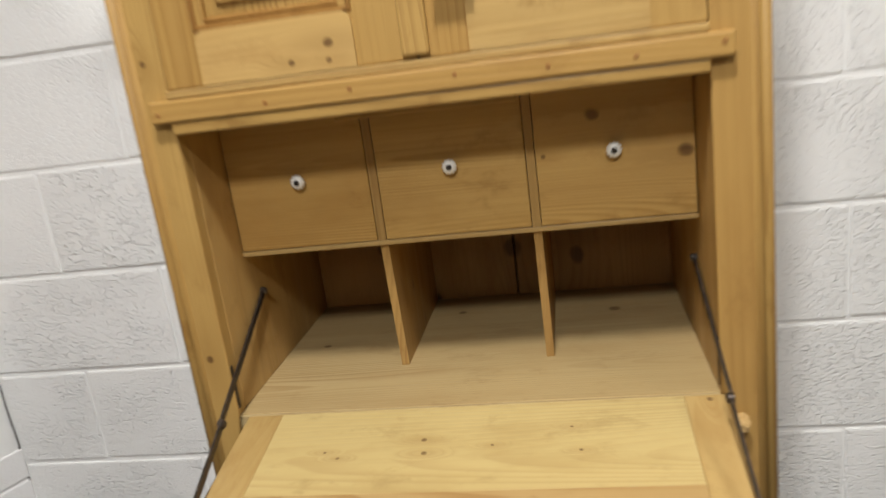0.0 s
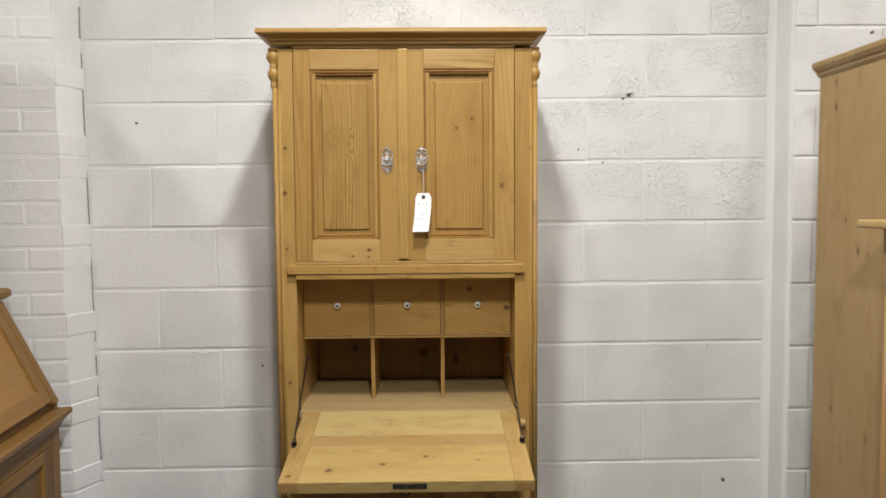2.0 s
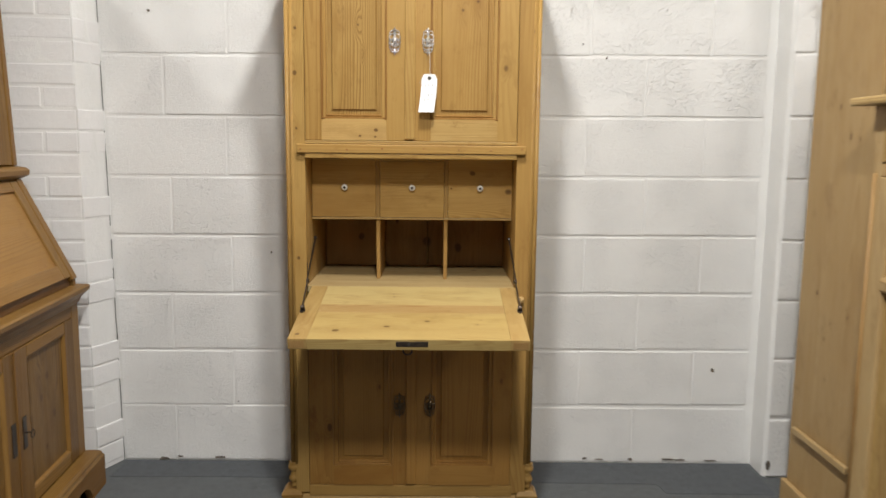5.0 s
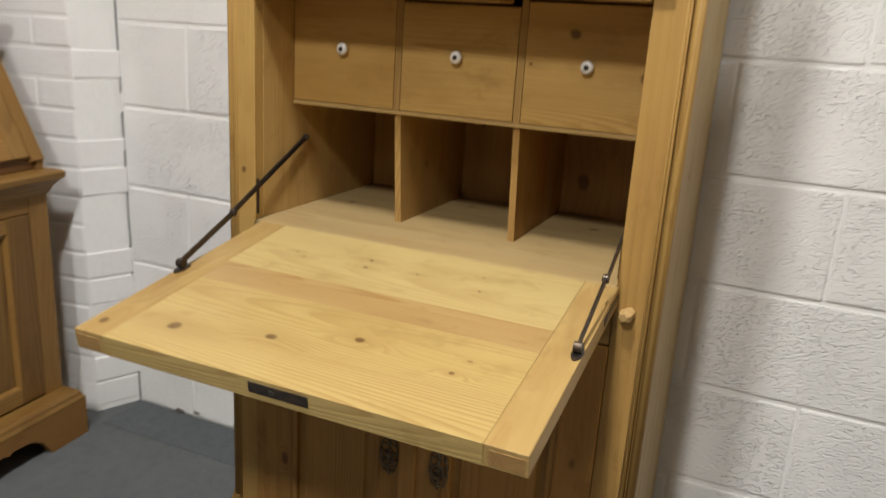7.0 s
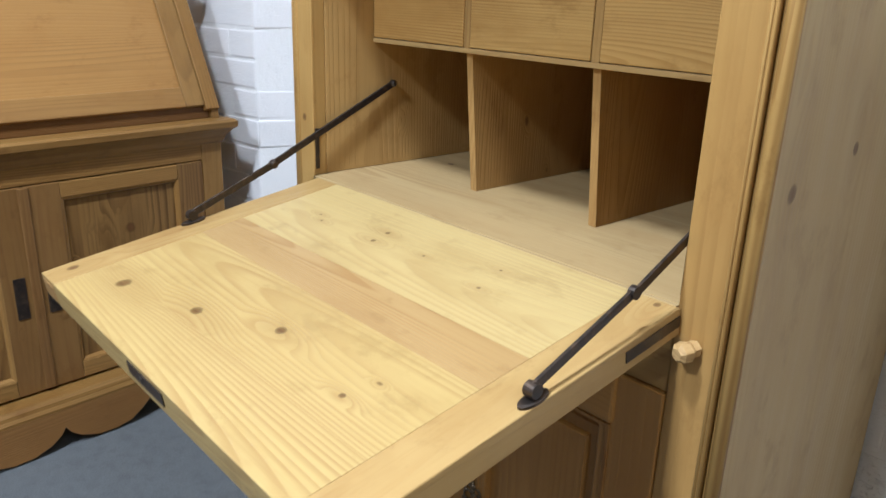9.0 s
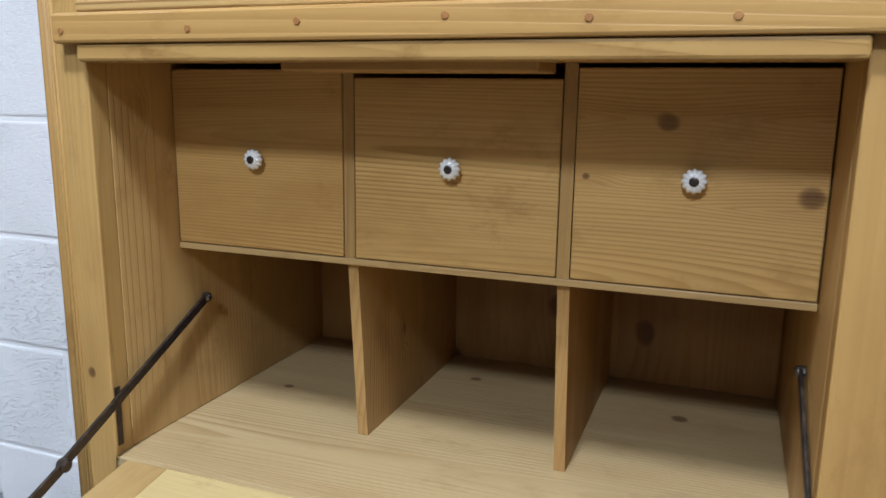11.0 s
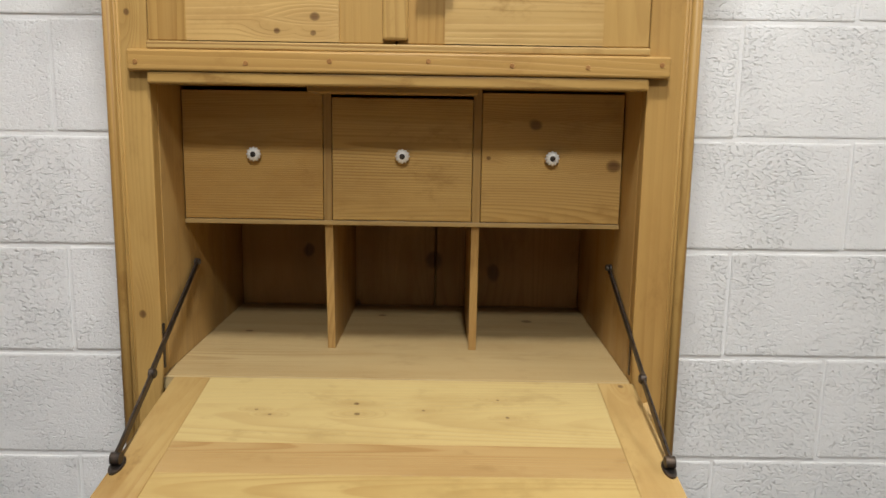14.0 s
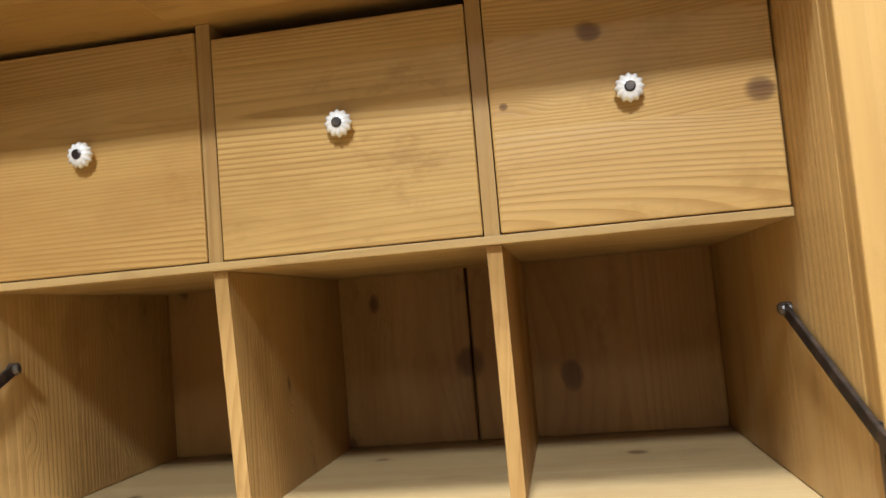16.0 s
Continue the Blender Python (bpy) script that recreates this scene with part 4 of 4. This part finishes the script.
def cup_pull(x, z, parent):
    plate = cpart("drawer_pull", box(x - 0.042, x + 0.042, -0.0075, -0.0045, z - 0.016, z + 0.02, 0.0008), IRON, parent, "dark iron plate with a bail handle")
    bm = bmesh.new()
    loop = [(x - 0.026, -0.008, z + 0.004), (x - 0.026, -0.017, z + 0.004), (x - 0.024, -0.022, z - 0.018), (x + 0.024, -0.022, z - 0.018), (x + 0.026, -0.017, z + 0.004), (x + 0.026, -0.008, z + 0.004)]
    for a, b in zip(loop, loop[1:]):
        rod(a, b, 0.0035, 8, bm)
    cpart("bail", bm, IRON, plate, smooth=True)
    return plate


drawer = cpart("drawer", box(0.045, CW - 0.045, -0.0045, 0.018, 1.219, 1.351, 0.003), pine("x", (0.38, 0.25, 0.09), DR_D, 0.4, 8.0, 0.7), label="long drawer with iron pulls")
cup_pull(0.123, 1.292, drawer)
cup_pull(0.68, 1.292, drawer)
cpart("lock_plate", box(0.375, 0.46, -0.0065, -0.004, 1.276, 1.310, 0.0008), IRON, drawer, "dark iron lock plate")
for x0, x1, p0, p1, hx, narrow in ((0.045, 0.4225, 0.094, 0.343, 0.393, 1), (0.4275, 0.8855, 0.52, 0.79, 0.488, 0)):
    door = cpart("door", box(x0, p0 + 0.001, -0.005, 0.018, 0.078, 1.181, 0.003), DZ, label="two-panel pine cupboard door")
    cpart("stile", box(p1 - 0.001, x1, -0.005, 0.018, 0.078, 1.181, 0.003), DZ, door)
    cpart("rail", box(p0 + 0.0015, p1 - 0.0015, -0.005, 0.017, 1.155, 1.180, 0.002), DX, door)
    cpart("rail", prism([(-0.005, 0.885), (-0.011, 0.892), (-0.012, 0.915), (-0.006, 0.926), (0.017, 0.926), (0.017, 0.885)], "x", p0 + 0.0015, p1 - 0.0015), DX, door)
    cpart("rail", box(p0 + 0.0015, p1 - 0.0015, -0.005, 0.017, 0.079, 0.13, 0.002), DX, door)
    cpart("panel", box(p0 - 0.004, p1 + 0.004, 0.007, 0.013, 0.92, 1.16, 0), CPANEL, door)
    cpart("panel", box(p0 - 0.004, p1 + 0.004, 0.007, 0.013, 0.126, 0.89, 0), pine("z", (0.41, 0.275, 0.105), DR_D, 0.6, 7.0, 0.55), door)
    cpart("lock_plate", box(hx - 0.014, hx + 0.014, -0.0075, -0.0045, 0.605, 0.722, 0.0008), IRON, door, "dark iron lock plate")
cpart("astragal", box(0.4195, 0.431, -0.0045, 0.005, 0.08, 1.18, 0.001), pine("z", OR, OR_D))
ckey = thing("key", "dark iron key standing in the cupboard lock", "key", pose(1.233, -0.878, 0.672, 0, 0, -90))
part("shank", rod((0, 0, 0), (0.0, -0.02, 0), 0.002, 8), IRON, ckey)
part("bow", pull_ring(0.0, -0.024, -0.002, 0.011, 0.0017), IRON, ckey, smooth=True)
price_tag(1.206, -0.885, 0.668, 0.118, -27, 9, 0.027, 0.001, 0.078, 2)

# ---- masonry pieces ----
COURSE, FIRST, RISE = 0.2249, 0.2325, 0.006


def piece_mesh(name, w, d, h, b, material):
    bm = box(-w / 2, w / 2, 0, d, 0, h, 0)
    edges = [e for e in bm.edges if min(v.co.y for v in e.verts) < 1e-6]
    bmesh.ops.bevel(bm, geom=edges, offset=b, segments=2, profile=0.6, affect="EDGES")
    me = mesh_of(bm, name)
    me.materials.append(material)
    return me


PIECES = {}


def piece(name, parent, w, d, h, b, material, m):
    key = (name, round(w, 3), round(h, 3), material.name)
    if key not in PIECES:
        PIECES[key] = piece_mesh(name, w, d, h, b, material)
    ob = new(name, PIECES[key])
    ob.parent = parent
    ob.matrix_world = m
    return ob


rng = random.Random(4)
JOINT, UPRIGHT = 0.009, 0.006


def block_row(parent, k, start, xa, xb, y):
    z0 = 0.0 if k == 0 else FIRST + COURSE * (k - 1)
    z1 = min(TOP, FIRST + COURSE * k)
    cuts = [xa] + [start + 0.45 * n for n in range(-12, 12) if xa + 0.06 < start + 0.45 * n < xb - 0.06] + [xb]
    for a, b in zip(cuts, cuts[1:]):
        piece("block", parent, b - a - UPRIGHT, 0.08, z1 - z0 - JOINT, 0.0045, BLOCK, pose((a + b) / 2, y + rng.uniform(-0.0012, 0.0012), z0 + JOINT / 2 + (RISE * (a + b) / 2 if k else 0), rng.uniform(-0.15, 0.15), 0, rng.uniform(-0.1, 0.1)))


def crack_x(z):
    """The brick return stands a little out of plumb."""
    return LEFT_X - 0.0135 * max(0.0, z)


k = 0
while FIRST + COURSE * (k - 1) < TOP - 0.05:
    block_row(wall_north, k, (0.868 if k % 2 == 0 else 0.645) + rng.uniform(-0.008, 0.008), crack_x(FIRST + COURSE * (k - 0.5)) + 0.004, RIGHT_X - 0.03, WALL_Y)
    block_row(wall_pier, k, 1.66 if k % 2 == 0 else 1.88, RIGHT_X + 0.006, 2.6, PIER_Y)
    k += 1

# brick: the return beside the block wall, then the long face
BC = 0.0799
direction = Vector((BEND[0] - CORNER[0], BEND[1] - CORNER[1], 0)).normalized()
face_turn = math.degrees(math.atan2(-direction.y, -direction.x))
k = 0
while (k + 1) * BC < TOP:
    z = k * BC + 0.0145
    bulge = 0.003 * math.sin(k * 1.7)
    corner = Vector((CORNER[0] + 0.006 - 0.008 * z, CORNER[1], 0))
    short = Vector((crack_x(z), WALL_Y, 0)) - corner
    mid = corner + short / 2
    piece("brick", wall_brick, short.length + 0.004, 0.03, BC - 0.004, 0.005, BRICK, pose(mid.x + bulge, mid.y, z, rng.uniform(-0.5, 0.5), 0, math.degrees(math.atan2(short.y, short.x))))
    at = 0.0
    n = 0
    while at < 0.75:
        w = 0.118 if k % 2 and n == 0 else 0.238
        c = corner + direction * (at + w / 2)
        piece("brick", wall_brick, w - 0.006, 0.03, BC - 0.006, 0.0055, BRICK, pose(c.x, c.y + rng.uniform(-0.0015, 0.0015), z, rng.uniform(-0.6, 0.6), 0, face_turn + rng.uniform(-0.3, 0.3)))
        at += w
        n += 1
    k += 1

# the open crack between the brick return and the blocks
DARK = plain("dark_crack", (0.26, 0.25, 0.24), 0.9)
k = 0
while k * 0.055 < TOP - 0.06:
    if rng.random() < 0.85:
        z0, z1 = k * 0.055, k * 0.055 + 0.057
        a, b = crack_x(z0) + rng.uniform(-0.001, 0.001), crack_x(z1) + rng.uniform(-0.001, 0.001)
        w = rng.uniform(0.0004, 0.0010)
        part("crack", prism([(a - w, z0), (a + w, z0), (b + w, z1), (b - w, z1)], "y", WALL_Y - 0.003, WALL_Y + 0.003), DARK, wall_north)
    k += 1

# chips in the paint and scuffs along the foot of the wall
CHIP = plain("bare_chip", (0.10, 0.085, 0.07), 0.9, 0, (0.22, 0.17, 0.12), 80.0)


def chip(x, z, w, h, y=WALL_Y - 0.0035, parent=wall_north):
    pts = []
    n = 9
    for k in range(n):
        a = 2 * math.pi * k / n
        r = rng.uniform(0.6, 1.1)
        pts.append((x + w * r * math.cos(a), z + h * r * math.sin(a)))
    ob = part("paint_chip", prism(pts, "y", y, y + 0.004), CHIP, parent)
    return ob


for x, z, w, h in ((0.803, 1.826, 0.010, 0.007), (0.782, 1.812, 0.006, 0.005), (0.815, 1.832, 0.004, 0.003), (-0.985, 1.733, 0.006, 0.005), (1.172, 0.386, 0.009, 0.009), (0.71, 1.58, 0.003, 0.006), (-0.55, 0.84, 0.004, 0.005), (0.62, 1.63, 0.003, 0.004)):
    chip(x, z, w, h)
for k in range(9):
    chip(rng.uniform(0.45, 1.3) if k % 3 else rng.uniform(-1.1, -0.45), rng.uniform(0.008, 0.02), rng.uniform(0.006, 0.03), rng.uniform(0.002, 0.007))
chip(1.36, 0.05, 0.010, 0.022, PIER_Y - 0.003, wall_pier)
chip(1.62, 2.02, 0.006, 0.006, PIER_Y - 0.003, wall_pier)
